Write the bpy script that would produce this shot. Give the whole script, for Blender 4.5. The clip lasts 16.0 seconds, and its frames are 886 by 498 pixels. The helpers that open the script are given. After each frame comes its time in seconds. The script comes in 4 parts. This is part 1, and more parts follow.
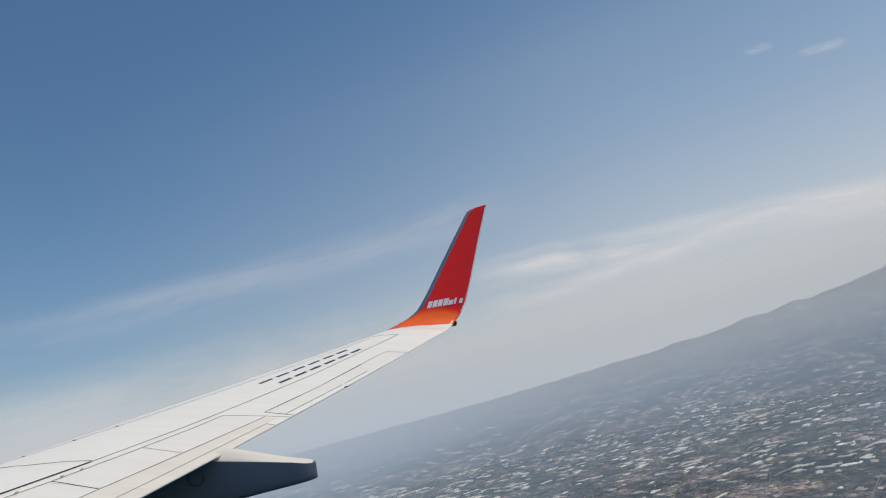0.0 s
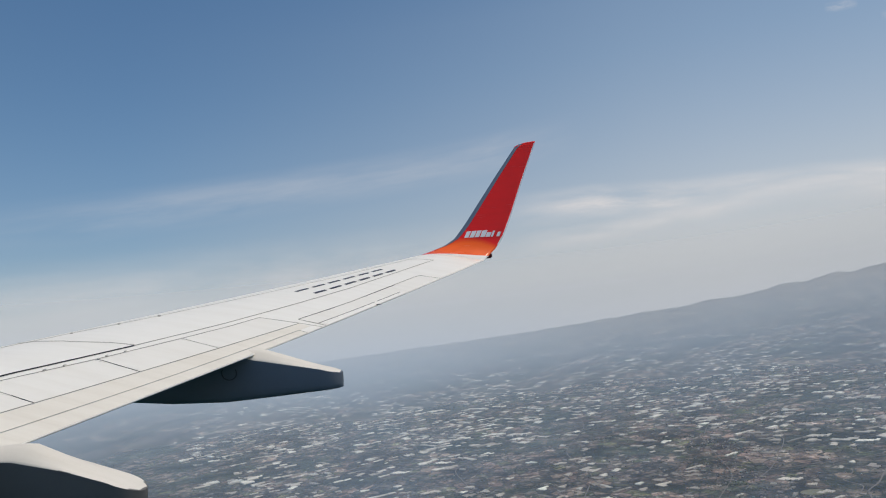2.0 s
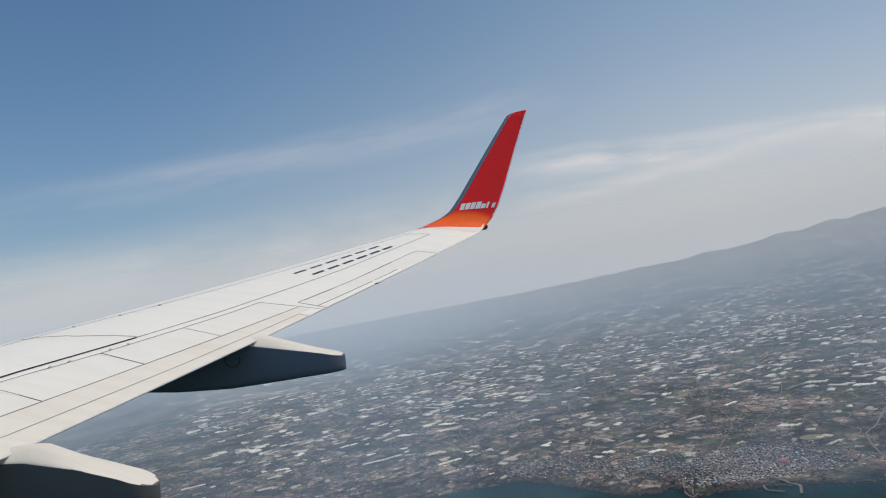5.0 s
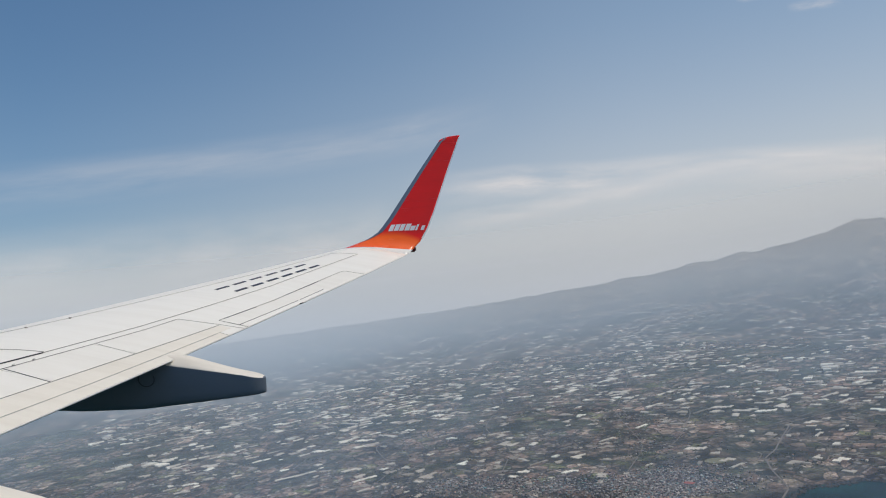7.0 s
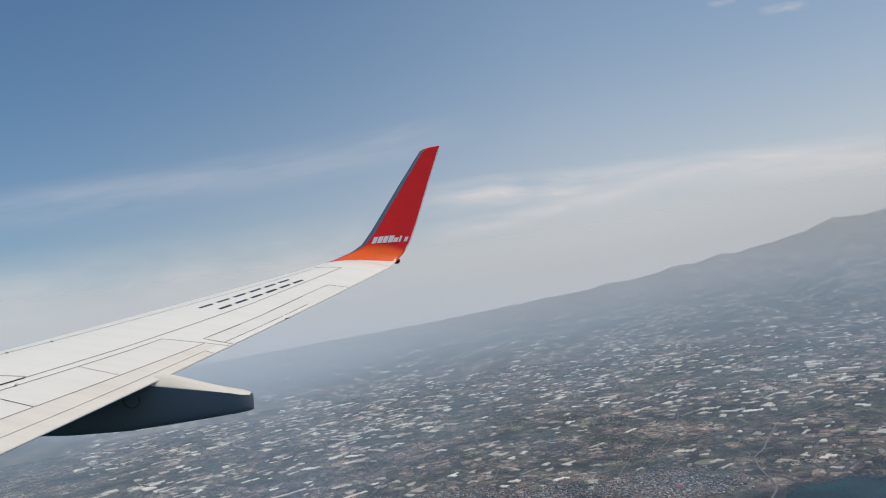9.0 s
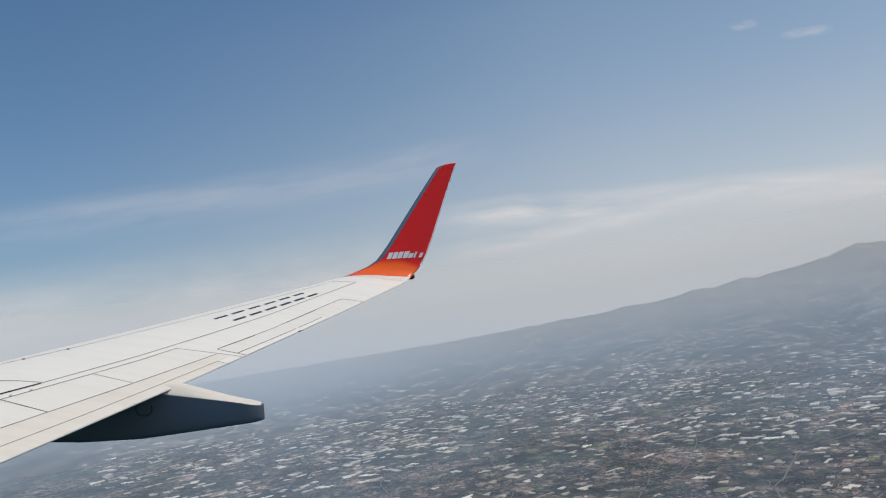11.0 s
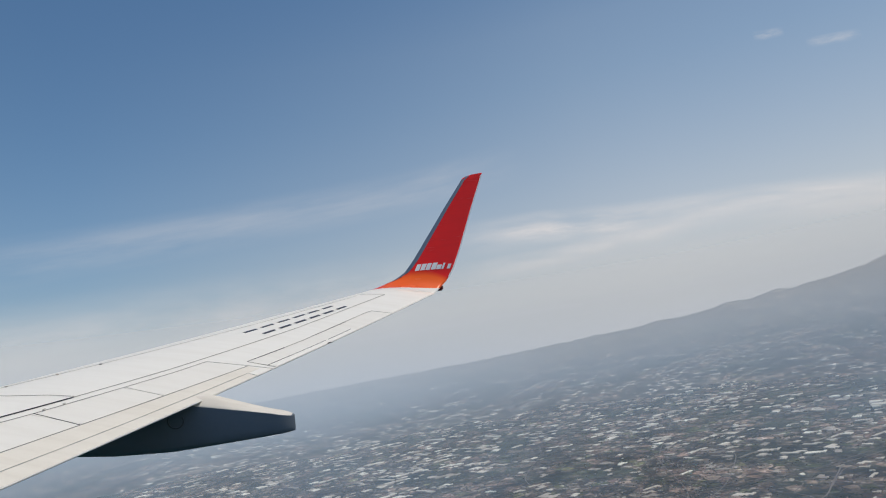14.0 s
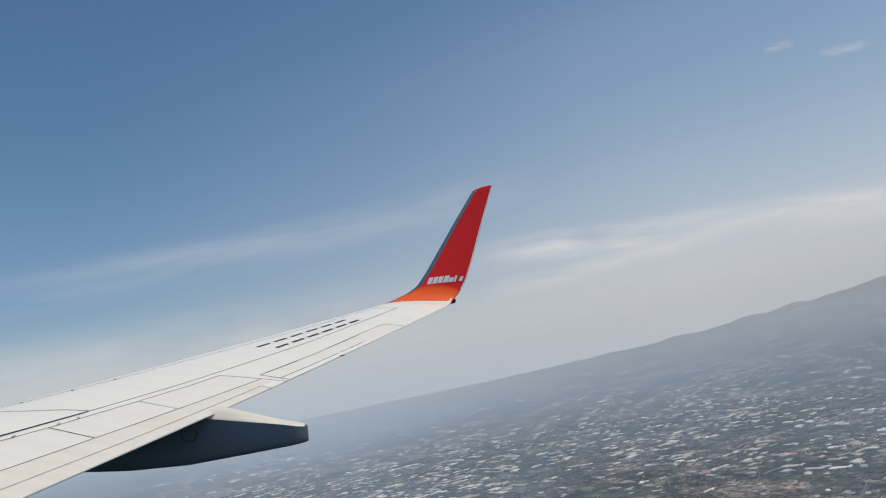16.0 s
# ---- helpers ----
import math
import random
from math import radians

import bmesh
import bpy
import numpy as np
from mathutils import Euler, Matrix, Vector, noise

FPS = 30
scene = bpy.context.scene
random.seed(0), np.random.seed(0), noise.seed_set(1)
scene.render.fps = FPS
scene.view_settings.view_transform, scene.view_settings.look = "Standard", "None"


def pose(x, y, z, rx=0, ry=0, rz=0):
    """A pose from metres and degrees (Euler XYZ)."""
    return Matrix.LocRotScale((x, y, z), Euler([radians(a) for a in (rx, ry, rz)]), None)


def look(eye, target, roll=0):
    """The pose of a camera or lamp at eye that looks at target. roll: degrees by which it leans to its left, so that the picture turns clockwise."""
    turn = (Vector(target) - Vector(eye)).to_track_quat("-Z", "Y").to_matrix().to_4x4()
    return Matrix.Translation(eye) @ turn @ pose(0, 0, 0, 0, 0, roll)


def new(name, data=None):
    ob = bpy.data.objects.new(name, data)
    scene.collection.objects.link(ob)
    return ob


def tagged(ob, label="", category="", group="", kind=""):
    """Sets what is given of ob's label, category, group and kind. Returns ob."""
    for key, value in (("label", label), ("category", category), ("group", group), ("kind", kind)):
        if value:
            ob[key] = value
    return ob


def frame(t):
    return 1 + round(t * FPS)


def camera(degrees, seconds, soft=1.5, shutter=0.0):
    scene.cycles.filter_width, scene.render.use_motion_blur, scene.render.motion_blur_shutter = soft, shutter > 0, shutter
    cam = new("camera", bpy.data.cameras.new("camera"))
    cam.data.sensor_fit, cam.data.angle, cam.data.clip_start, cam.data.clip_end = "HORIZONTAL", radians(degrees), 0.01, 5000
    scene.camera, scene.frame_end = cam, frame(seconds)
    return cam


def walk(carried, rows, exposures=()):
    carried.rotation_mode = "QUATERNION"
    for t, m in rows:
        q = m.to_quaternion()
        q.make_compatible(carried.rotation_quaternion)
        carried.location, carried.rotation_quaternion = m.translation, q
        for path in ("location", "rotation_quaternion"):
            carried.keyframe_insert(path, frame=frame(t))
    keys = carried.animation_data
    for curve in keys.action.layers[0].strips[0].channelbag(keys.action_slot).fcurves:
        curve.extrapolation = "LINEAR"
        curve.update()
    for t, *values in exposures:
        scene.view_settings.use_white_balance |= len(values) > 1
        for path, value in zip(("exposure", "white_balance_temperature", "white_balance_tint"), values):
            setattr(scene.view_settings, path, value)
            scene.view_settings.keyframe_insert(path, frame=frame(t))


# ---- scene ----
# The aircraft stands banked in the turn above the coast; the land below is laid out at a tenth of its size.

# ---- camera ----
cam = camera(62.2, 16.0, soft=1.1)
walk(cam, [
    (0, pose(13.487, -0.611, 151.177, 102.460, 13.583, 3.236)),
    (0.5, pose(13.466, -0.644, 151.218, 99.695, 11.235, 2.489)),
    (1, pose(13.470, -0.653, 151.164, 98.001, 9.290, 3.995)),
    (1.5, pose(13.485, -0.708, 151.242, 96.528, 8.914, 4.693)),
    (2, pose(13.457, -0.730, 151.182, 97.215, 6.702, 5.091)),
    (2.5, pose(13.503, -0.638, 151.039, 97.932, 6.957, 5.603)),
    (3, pose(13.521, -0.650, 151.096, 98.051, 6.827, 5.775)),
    (3.5, pose(13.498, -0.690, 151.246, 97.258, 7.385, 5.706)),
    (3.7, pose(13.465, -0.707, 151.277, 96.282, 8.913, 6.059)),
    (5.8, pose(13.501, -0.810, 151.400, 94.110, 7.846, 3.599)),
    (6, pose(13.496, -0.806, 151.393, 94.298, 6.913, 2.347)),
    (6.5, pose(13.463, -0.796, 151.462, 94.812, 6.889, -0.923)),
    (7, pose(13.458, -0.792, 151.514, 94.792, 6.928, -1.022)),
    (7.5, pose(13.416, -0.795, 151.484, 93.827, 7.903, -1.682)),
    (8, pose(13.419, -0.748, 151.508, 93.513, 9.793, -3.431)),
    (8.5, pose(13.447, -0.768, 151.489, 94.482, 9.580, -3.158)),
    (9, pose(13.448, -0.801, 151.494, 95.520, 8.945, -2.152)),
    (11.5, pose(13.515, -0.829, 151.403, 97.315, 7.783, -0.694)),
    (12, pose(13.475, -0.818, 151.442, 97.422, 7.700, -0.339)),
    (12.5, pose(13.480, -0.802, 151.415, 98.150, 8.080, 0.382)),
    (13, pose(13.488, -0.785, 151.341, 98.563, 8.599, 0.754)),
    (13.5, pose(13.474, -0.730, 151.298, 98.760, 8.844, 1.101)),
    (14, pose(13.483, -0.698, 151.253, 99.061, 9.099, 1.558)),
    (14.5, pose(13.481, -0.725, 151.246, 99.134, 9.211, 1.793)),
    (15, pose(13.483, -0.745, 151.321, 98.850, 9.291, 1.943)),
    (15.5, pose(13.486, -0.746, 151.284, 99.401, 9.518, 2.180)),
    (16, pose(13.514, -0.682, 151.103, 100.793, 10.055, 2.865)),
])

# ---- world, sun ----
EYE_H = 150.0
SUN = Vector((0.32, -0.105, 0.94)).normalized()
world = bpy.data.worlds.new("sky")
scene.world = world
world.use_nodes = True
wn = world.node_tree
sky = wn.nodes.new("ShaderNodeTexSky")
sky.sky_type = "NISHITA"
sky.sun_disc = False
sky.sun_elevation = math.asin(SUN.z)
sky.sun_rotation = math.atan2(SUN.x, SUN.y)
sky.altitude = 900
sky.air_density, sky.dust_density, sky.ozone_density = 1.15, 0.9, 2.0
wn.nodes["Background"].inputs["Strength"].default_value = 0.088
tint = wn.nodes.new("ShaderNodeMix")
tint.data_type, tint.blend_type = "RGBA", "MULTIPLY"
tint.inputs[0].default_value = 1.0
tint.inputs[7].default_value = (0.745, 0.97, 1.06, 1)
wn.links.new(sky.outputs[0], tint.inputs[6])
wn.links.new(tint.outputs[2], wn.nodes["Background"].inputs["Color"])
sun = new("sun", bpy.data.lights.new("sun", "SUN"))
sun.data.energy, sun.data.angle, sun.data.color = 2.5, radians(0.53), (1.0, 0.925, 0.795)
sun.matrix_world = look((0, 0, 600), Vector((0, 0, 600)) - SUN)
scene.view_settings.exposure = 0.0


# ---- materials ----
def material(name):
    m = bpy.data.materials.new(name)
    m.use_nodes = True
    nt = m.node_tree
    return m, nt, nt.nodes["Principled BSDF"]


def node(nt, kind, **values):
    n = nt.nodes.new(kind)
    for k, v in values.items():
        n.inputs[k].default_value = v
    return n


def noise_tex(nt, scale, detail=4.0, rough=0.55, vector=None):
    n = node(nt, "ShaderNodeTexNoise", Scale=scale, Detail=detail, Roughness=rough)
    if vector:
        nt.links.new(vector, n.inputs["Vector"])
    return n.outputs["Fac"]


def ramp(nt, fac, stops):
    n = nt.nodes.new("ShaderNodeValToRGB")
    e = n.color_ramp.elements
    while len(e) < len(stops):
        e.new(0.5)
    for el, (p, col) in zip(e, stops):
        el.position = p
        el.color = (*col, 1) if len(col) == 3 else col
    nt.links.new(fac, n.inputs["Fac"])
    return n.outputs["Color"]


def grey(nt, fac, a, b, p0=0.0, p1=1.0):
    n = node(nt, "ShaderNodeMapRange")
    n.inputs["From Min"].default_value, n.inputs["From Max"].default_value = p0, p1
    n.inputs["To Min"].default_value, n.inputs["To Max"].default_value = a, b
    nt.links.new(fac, n.inputs["Value"])
    return n.outputs["Result"]


def calc(nt, op, a, b=None, c=None):
    n = nt.nodes.new("ShaderNodeMath")
    n.operation = op
    for i, v in enumerate((a, b, c)):
        if v is None:
            continue
        if isinstance(v, (int, float)):
            n.inputs[i].default_value = v
        else:
            nt.links.new(v, n.inputs[i])
    return n.outputs[0]


def mix(nt, fac, a, b, mode="MIX"):
    n = nt.nodes.new("ShaderNodeMix")
    n.data_type, n.blend_type = "RGBA", mode
    for sock, v in ((n.inputs[0], fac), (n.inputs[6], a), (n.inputs[7], b)):
        if isinstance(v, (int, float)):
            sock.default_value = v
        elif isinstance(v, tuple):
            sock.default_value = (*v, 1)
        else:
            nt.links.new(v, sock)
    return n.outputs[2]


def bump(nt, bsdf, height, strength, dist):
    n = node(nt, "ShaderNodeBump", Strength=strength, Distance=dist)
    nt.links.new(height, n.inputs["Height"])
    nt.links.new(n.outputs[0], bsdf.inputs["Normal"])


def obj_coord(nt, scale=(1, 1, 1), turn=0.0):
    tc = nt.nodes.new("ShaderNodeTexCoord")
    mp = nt.nodes.new("ShaderNodeMapping")
    mp.inputs["Scale"].default_value = scale
    mp.inputs["Rotation"].default_value = (0, 0, turn)
    nt.links.new(tc.outputs["Object"], mp.inputs["Vector"])
    return mp.outputs["Vector"]


def paint(name, col, rough=0.35, dirt=0.12, coat=0.0, tint=(0.45, 0.38, 0.28), streak=(0.5, 6.0, 1.0)):
    """Gloss paint with fine grime, and streaks drawn out along the airflow."""
    m, nt, b = material(name)
    v = obj_coord(nt, streak)
    a = noise_tex(nt, 1.2, 6, 0.6, v)
    f = noise_tex(nt, 30.0, 3, 0.6, obj_coord(nt))
    k = calc(nt, "MULTIPLY", grey(nt, a, 0, 1, 0.42, 0.75), dirt)
    k = calc(nt, "ADD", k, grey(nt, f, 0, dirt * 0.25, 0.5, 0.8))
    nt.links.new(mix(nt, k, col, tuple(c * t for c, t in zip(col, tint))), b.inputs["Base Color"])
    nt.links.new(grey(nt, a, rough - 0.06, rough + 0.12), b.inputs["Roughness"])
    b.inputs["Coat Weight"].default_value = coat
    b.inputs["Specular IOR Level"].default_value = 0.3
    return m


M_WHITE = paint("wing_white_paint", (0.85, 0.805, 0.735), 0.45, 0.08)
M_PANEL = paint("control_surface_paint", (0.83, 0.78, 0.705), 0.45, 0.1)
M_FLAP = paint("flap_paint", (0.80, 0.73, 0.63), 0.48, 0.14)
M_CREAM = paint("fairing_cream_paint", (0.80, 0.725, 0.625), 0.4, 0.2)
# grey paint of the two fairings' sides, darkened further with painted shade
M_BELLY = paint("fairing_shaded_underside_paint", (0.17, 0.193, 0.225), 0.38, 0.2)
M_SHADE = paint("fairing_shaded_side_paint", (0.15, 0.14, 0.13), 0.5, 0.2)
M_MARK = paint("white_marking_paint", (0.85, 0.85, 0.85), 0.4, 0.05)
M_DARKMARK = paint("dark_marking_paint", (0.035, 0.04, 0.06), 0.45, 0.05)
M_SEAL = paint("joint_sealant", (0.40, 0.365, 0.32), 0.7, 0.2)
M_GAP = paint("shroud_gap_rubber", (0.03, 0.03, 0.032), 0.75, 0.1)
M_FAINT = paint("filled_joint", (0.58, 0.55, 0.50), 0.6, 0.2)


def metal(name, col, rough):
    m, nt, b = material(name)
    b.inputs["Metallic"].default_value = 1.0
    a = noise_tex(nt, 3.0, 6, 0.6, obj_coord(nt, (1, 6, 1)))
    nt.links.new(mix(nt, grey(nt, a, 0, 0.5, 0.4, 0.7), col, tuple(c * 0.7 for c in col)), b.inputs["Base Color"])
    nt.links.new(grey(nt, a, rough - 0.05, rough + 0.15), b.inputs["Roughness"])
    return m


M_METAL = metal("bare_leading_edge_metal", (0.42, 0.41, 0.40), 0.36)


# ---- mesh helpers ----
def part(name, bm, mat, parent, label="", smooth=False):
    me = bpy.data.meshes.new(name)
    bmesh.ops.recalc_face_normals(bm, faces=bm.faces)
    bm.to_mesh(me)
    bm.free()
    for m in (mat if isinstance(mat, (list, tuple)) else [mat]):
        me.materials.append(m)
    if smooth:
        for p in me.polygons:
            p.use_smooth = True
    ob = new(name, me)
    ob.parent = parent
    if label:
        tagged(ob, label)
    return ob


def empty(name, m):
    ob = new(name)
    ob.matrix_world = m
    return ob


def grid(bm, rows_of_points, closed=False):
    vs = [[bm.verts.new(p) for p in row] for row in rows_of_points]
    for a, b in zip(vs, vs[1:]):
        n = len(a)
        for i in range(n if closed else n - 1):
            j = (i + 1) % n
            bm.faces.new((a[i], a[j], b[j], b[i]))
    return vs


# ---- the wing: a lofted surface over (u along the chord, s along the span) ----
def lerp(x, xs, ys):
    return float(np.interp(x, xs, ys))


UU = (0, 0.006, 0.02, 0.05, 0.1, 0.2, 0.3, 0.4, 0.55, 0.7, 0.85, 1)
UP = (0.030, 0.042, 0.050, 0.063, 0.078, 0.092, 0.097, 0.094, 0.075, 0.045, 0.012, -0.02)
LO = (0.030, 0.018, 0.012, -0.004, -0.018, -0.032, -0.038, -0.038, -0.034, -0.03, -0.027, -0.024)
BEND, RADIUS, A0, A1 = 16.83, 0.65, radians(9.2), radians(74.5)
ARC = RADIUS * (A1 - A0)
Z_LE = ((2.25, 2.35, 2.46, 2.57, 2.74, 3.03, 4.05, 4.745, 4.785, 4.815, 4.83), (8.84, 9.05, 9.30, 9.56, 9.80, 10.02, 10.695, 11.17, 11.26, 11.39, 11.58))
Z_TE = ((2.25, 2.38, 2.48, 2.75, 3.16, 4.01, 4.83), (10.51, 10.62, 10.72, 10.88, 11.04, 11.33, 11.627))


def wing_z(y):
    return 0.105 * y + 0.5 * (y / 17) ** 2


def spine(s):
    """Place (y, z) and slope of the wing's middle line; past BEND it curls up into the winglet."""
    if s <= BEND:
        return s, wing_z(s), math.atan(0.105 + s / 289)
    a = min(A0 + (s - BEND) / RADIUS, A1)
    y = BEND + RADIUS * (math.sin(a) - math.sin(A0))
    z = wing_z(BEND) + RADIUS * (math.cos(A0) - math.cos(a))
    d = max(0.0, s - BEND - ARC)
    return y + d * math.cos(A1), z + d * math.sin(A1), a


S_TOP = BEND + ARC + (4.83 - spine(BEND + ARC)[1]) / math.sin(A1)


def chord(s):
    y, z, _ = spine(s)
    if s <= BEND:
        trail = 5.85 + 0.277 * y if y > 5.8 else 7.457 + (5.8 - y) * 0.03
        lead = 0.525 * y if y > 5.2 else 0.525 * y - (5.2 - y) * 0.16
        return lead, trail
    return lerp(z, *Z_LE), lerp(z, *Z_TE)


def on_wing(u, s, upper=True, lift=0.0):
    y, z, a = spine(s)
    x0, x1 = chord(s)
    c = x1 - x0
    w = min(1.0, max(0.0, (s - BEND) / ARC))
    t = 0.045 * math.sqrt(max(u, 0)) * (1 - u) * 2.6
    g = (1 - w) * lerp(u, UU, UP if upper else LO) + w * (t if upper else -t)
    h = g * c + (lift if upper else -lift)
    if s <= BEND:
        return Vector((x0 + u * c, y, z + h))
    return Vector((x0 + u * c, y - h * math.sin(a) * w, z + h * (1 - w + w * math.cos(a))))


def span_steps(s0, s1, n):
    return [s0 + (s1 - s0) * i / n for i in range(n + 1)]


def loft(bm, steps, us=None):
    us = us or [0, 0.003, 0.01, 0.025, 0.05, 0.09, 0.14, 0.2, 0.28, 0.38, 0.5, 0.62, 0.74, 0.86, 0.95, 1]
    rings = []
    for s in steps:
        ring = [on_wing(u, s) for u in reversed(us)] + [on_wing(u, s, False) for u in us[1:]]
        rings.append(ring)
    vs = grid(bm, rings, closed=True)
    bm.faces.new(vs[0])
    bm.faces.new(vs[-1])


def shell(bm, u0, u1, s0, s1, lift, n=24, m=5, upper=True, edge=0.004):
    """A thin raised panel on the skin between chord lines u0(s) and u1(s), its rim turned down and rounded."""
    rows_ = []
    for s in span_steps(s0, s1, n):
        a, b = u0(s), u1(s)
        rows_.append([on_wing(a + (b - a) * j / m, s, upper, lift) for j in range(m + 1)])
    vs = grid(bm, rows_)
    rim = list(vs[0]) + [r[-1] for r in vs[1:]] + list(reversed(vs[-1][:-1])) + [r[0] for r in reversed(vs[1:-1])]
    low = []
    mid = sum((v.co for v in rim), Vector()) / len(rim)
    for v in rim:
        out = (v.co - mid)
        out.z = 0
        low.append(bm.verts.new(v.co + out.normalized() * edge - Vector((0, 0, (lift + 0.004) * (1 if upper else -1)))))
    for i in range(len(rim)):
        j = (i + 1) % len(rim)
        bm.faces.new((rim[i], rim[j], low[j], low[i]))


def ribbon(bm, path, width, lift, steps=14):
    """A narrow strip laid along a broken line of (u, s) on the upper skin, with a little thickness."""
    pts = []
    for (a, b), (c, d) in zip(path, path[1:]):
        for i in range(steps):
            f = i / steps
            pts.append((a + (c - a) * f, b + (d - b) * f))
    pts.append(path[-1])
    pos = [on_wing(u, s, True, lift) for u, s in pts]
    rows_ = []
    for i, p in enumerate(pos):
        t = (pos[min(i + 1, len(pos) - 1)] - pos[max(i - 1, 0)]).normalized()
        side = Vector((-t.y, t.x, 0)).normalized() * width / 2
        u, s = pts[i]
        c = chord(s)[1] - chord(s)[0]
        q = []
        for k in (-1, 1):
            uu, ss = u + k * side.x / c - k * 0.525 * side.y / c * (1 - u), s + k * side.y
            w = p + k * side
            w.z = on_wing(min(max(uu, 0), 1), ss, True, lift).z if ss < BEND else w.z
            q.append(w)
        rows_.append([q[0] - Vector((0, 0, 0.006)), q[0], q[1], q[1] - Vector((0, 0, 0.006))])
    grid(bm, rows_)


BANK = Matrix(((0.985147, 0.155452, 0.072943, 0), (-0.147731, 0.983813, -0.101431, 0), (-0.087530, 0.089148, 0.992165, EYE_H), (0, 0, 0, 1)))


def build_wing():
    wing = empty("aircraft_wing", BANK)
    tagged(wing, "white airliner wing with red upswept winglet, banked above the land", "aircraft wing")
    bm = bmesh.new()
    loft(bm, span_steps(1.9, 5.8, 8) + span_steps(5.8, BEND, 44)[1:])
    part("wing_skin", bm, M_WHITE, wing, "white painted wing skin with faint grime streaks", True)

    # spoilers on the rear of the upper skin
    hinge = lambda s: lerp(s, (5.0, 8.3, 9.1, 10.1, 10.85, 11.35), (0.56, 0.636, 0.662, 0.684, 0.70, 0.702))
    rear = lambda s: lerp(s, (5.0, 7.7, 9.0, 10.1, 11.4), (0.79, 0.826, 0.845, 0.864, 0.888))
    cuts = (5.35, 6.75, 7.88, 9.04, 10.11, 11.38)
    for a, b in zip(cuts, cuts[1:]):
        bm = bmesh.new()
        shell(bm, lambda s: hinge(s) + 0.006, lambda s: rear(s) - 0.005, a + 0.008, b - 0.008, 0.004)
        part("spoiler", bm, M_PANEL, wing, "white spoiler panel lying flush")
    bm = bmesh.new()
    shell(bm, lambda s: rear(s) + 0.004, lambda s: lerp(s, (7.3, 9.2, 11.2), (0.920, 0.941, 0.951)) - 0.003, 5.9, 11.44, 0.003)
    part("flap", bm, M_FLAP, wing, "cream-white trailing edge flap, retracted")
    bm = bmesh.new()
    shell(bm, lambda s: lerp(s, (7.3, 9.2, 11.2), (0.920, 0.941, 0.951)) + 0.003, lambda s: 0.997, 5.9, 11.2, 0.003)
    part("flap", bm, M_FLAP, wing, "narrow aft flap segment at the trailing edge")
    ail = lambda s: lerp(s, (11.6, 12.8, 14.75, 15.0), (0.846, 0.852, 0.814, 0.817))
    bm = bmesh.new()
    shell(bm, lambda s: ail(s) + 0.006, lambda s: 0.996, 11.62, 14.95, 0.004)
    aileron = part("aileron", bm, M_PANEL, wing, "white aileron lying level")
    bm = bmesh.new()
    shell(bm, lambda s: lerp(s, (11.6, 12.3, 13.75), (0.958, 0.962, 0.961)), lambda s: 0.999, 11.66, 13.75, 0.0055)
    part("trim_tab", bm, M_WHITE, aileron)
    bm = bmesh.new()
    bmesh.ops.create_cube(bm, size=1, matrix=Matrix.Translation(on_wing(0.998, 12.96, True, -0.004)) @ Matrix.Diagonal((0.022, 0.26, 0.014, 1)))
    bmesh.ops.bevel(bm, geom=list(bm.edges), offset=0.004, segments=2, affect="EDGES")
    part("hinge_fitting", bm, M_GAP, aileron, "dark hinge fitting")

    # joints between the panels
    joints = (
        ([(0.585, 5.2), (0.600, 8.37), (0.633, 9.64)], 0.0275, M_GAP),
        ([(0.633, 9.64), (0.658, 10.91), (0.664, 12.15), (0.664, 13.43), (0.617, 15.18), (0.584, 16.21)], 0.0099, M_SEAL),
        ([(0.56, 5.0), (0.635, 8.27), (0.662, 9.08), (0.686, 10.11), (0.702, 10.84), (0.702, 11.38)], 0.0088, M_SEAL),
        ([(0.702, 11.38), (0.885, 11.47), (1.0, 11.5)], 0.0060, M_FAINT),
        ([(0.745, 7.9), (0.826, 7.87)], 0.0121, M_GAP),
        ([(0.64, 7.93), (0.745, 7.9)], 0.0099, M_SEAL),
        ([(0.662, 9.08), (0.845, 9.01)], 0.0110, M_GAP),
        ([(0.684, 10.14), (0.862, 10.08)], 0.0077, M_FAINT),
        ([(0.79, 5.0), (0.826, 7.7), (0.845, 9.01), (0.864, 10.08), (0.888, 11.45)], 0.0078, M_SEAL),
        ([(0.90, 5.9), (0.922, 7.35), (0.941, 9.15), (0.951, 11.2), (1.0, 11.17)], 0.0068, M_FAINT),
        ([(0.217, 9.42), (0.43, 9.47), (0.512, 9.56), (0.628, 9.67)], 0.0077, M_SEAL),
        ([(1.0, 11.58), (0.846, 11.61), (0.852, 12.83), (0.814, 14.75), (0.818, 14.96), (0.995, 14.99)], 0.0072, M_SEAL),
        ([(0.846, 11.7), (0.852, 12.4)], 0.0099, M_GAP),
        ([(0.846, 13.1), (0.830, 14.1)], 0.0099, M_GAP),
        ([(0.300, 16.12), (0.584, 16.21)], 0.0077, M_FAINT),
        ([(0.235, 8.6), (0.26, 9.93), (0.29, 10.45), (0.31, 10.96), (0.33, 12.5), (0.345, 14.2), (0.34, 16.0)], 0.0060, M_FAINT),
        ([(0.954, 11.6), (0.958, 12.3), (0.959, 13.0)], 0.0095, M_GAP),
        ([(0.959, 13.06), (0.959, 13.4), (0.957, 13.75)], 0.0080, M_GAP),
    )
    for path, width, mat in joints:
        bm = bmesh.new()
        ribbon(bm, path, width * (0.52 if width < 0.02 else 0.8), 0.009)
        part("panel_joint", bm, mat, wing)
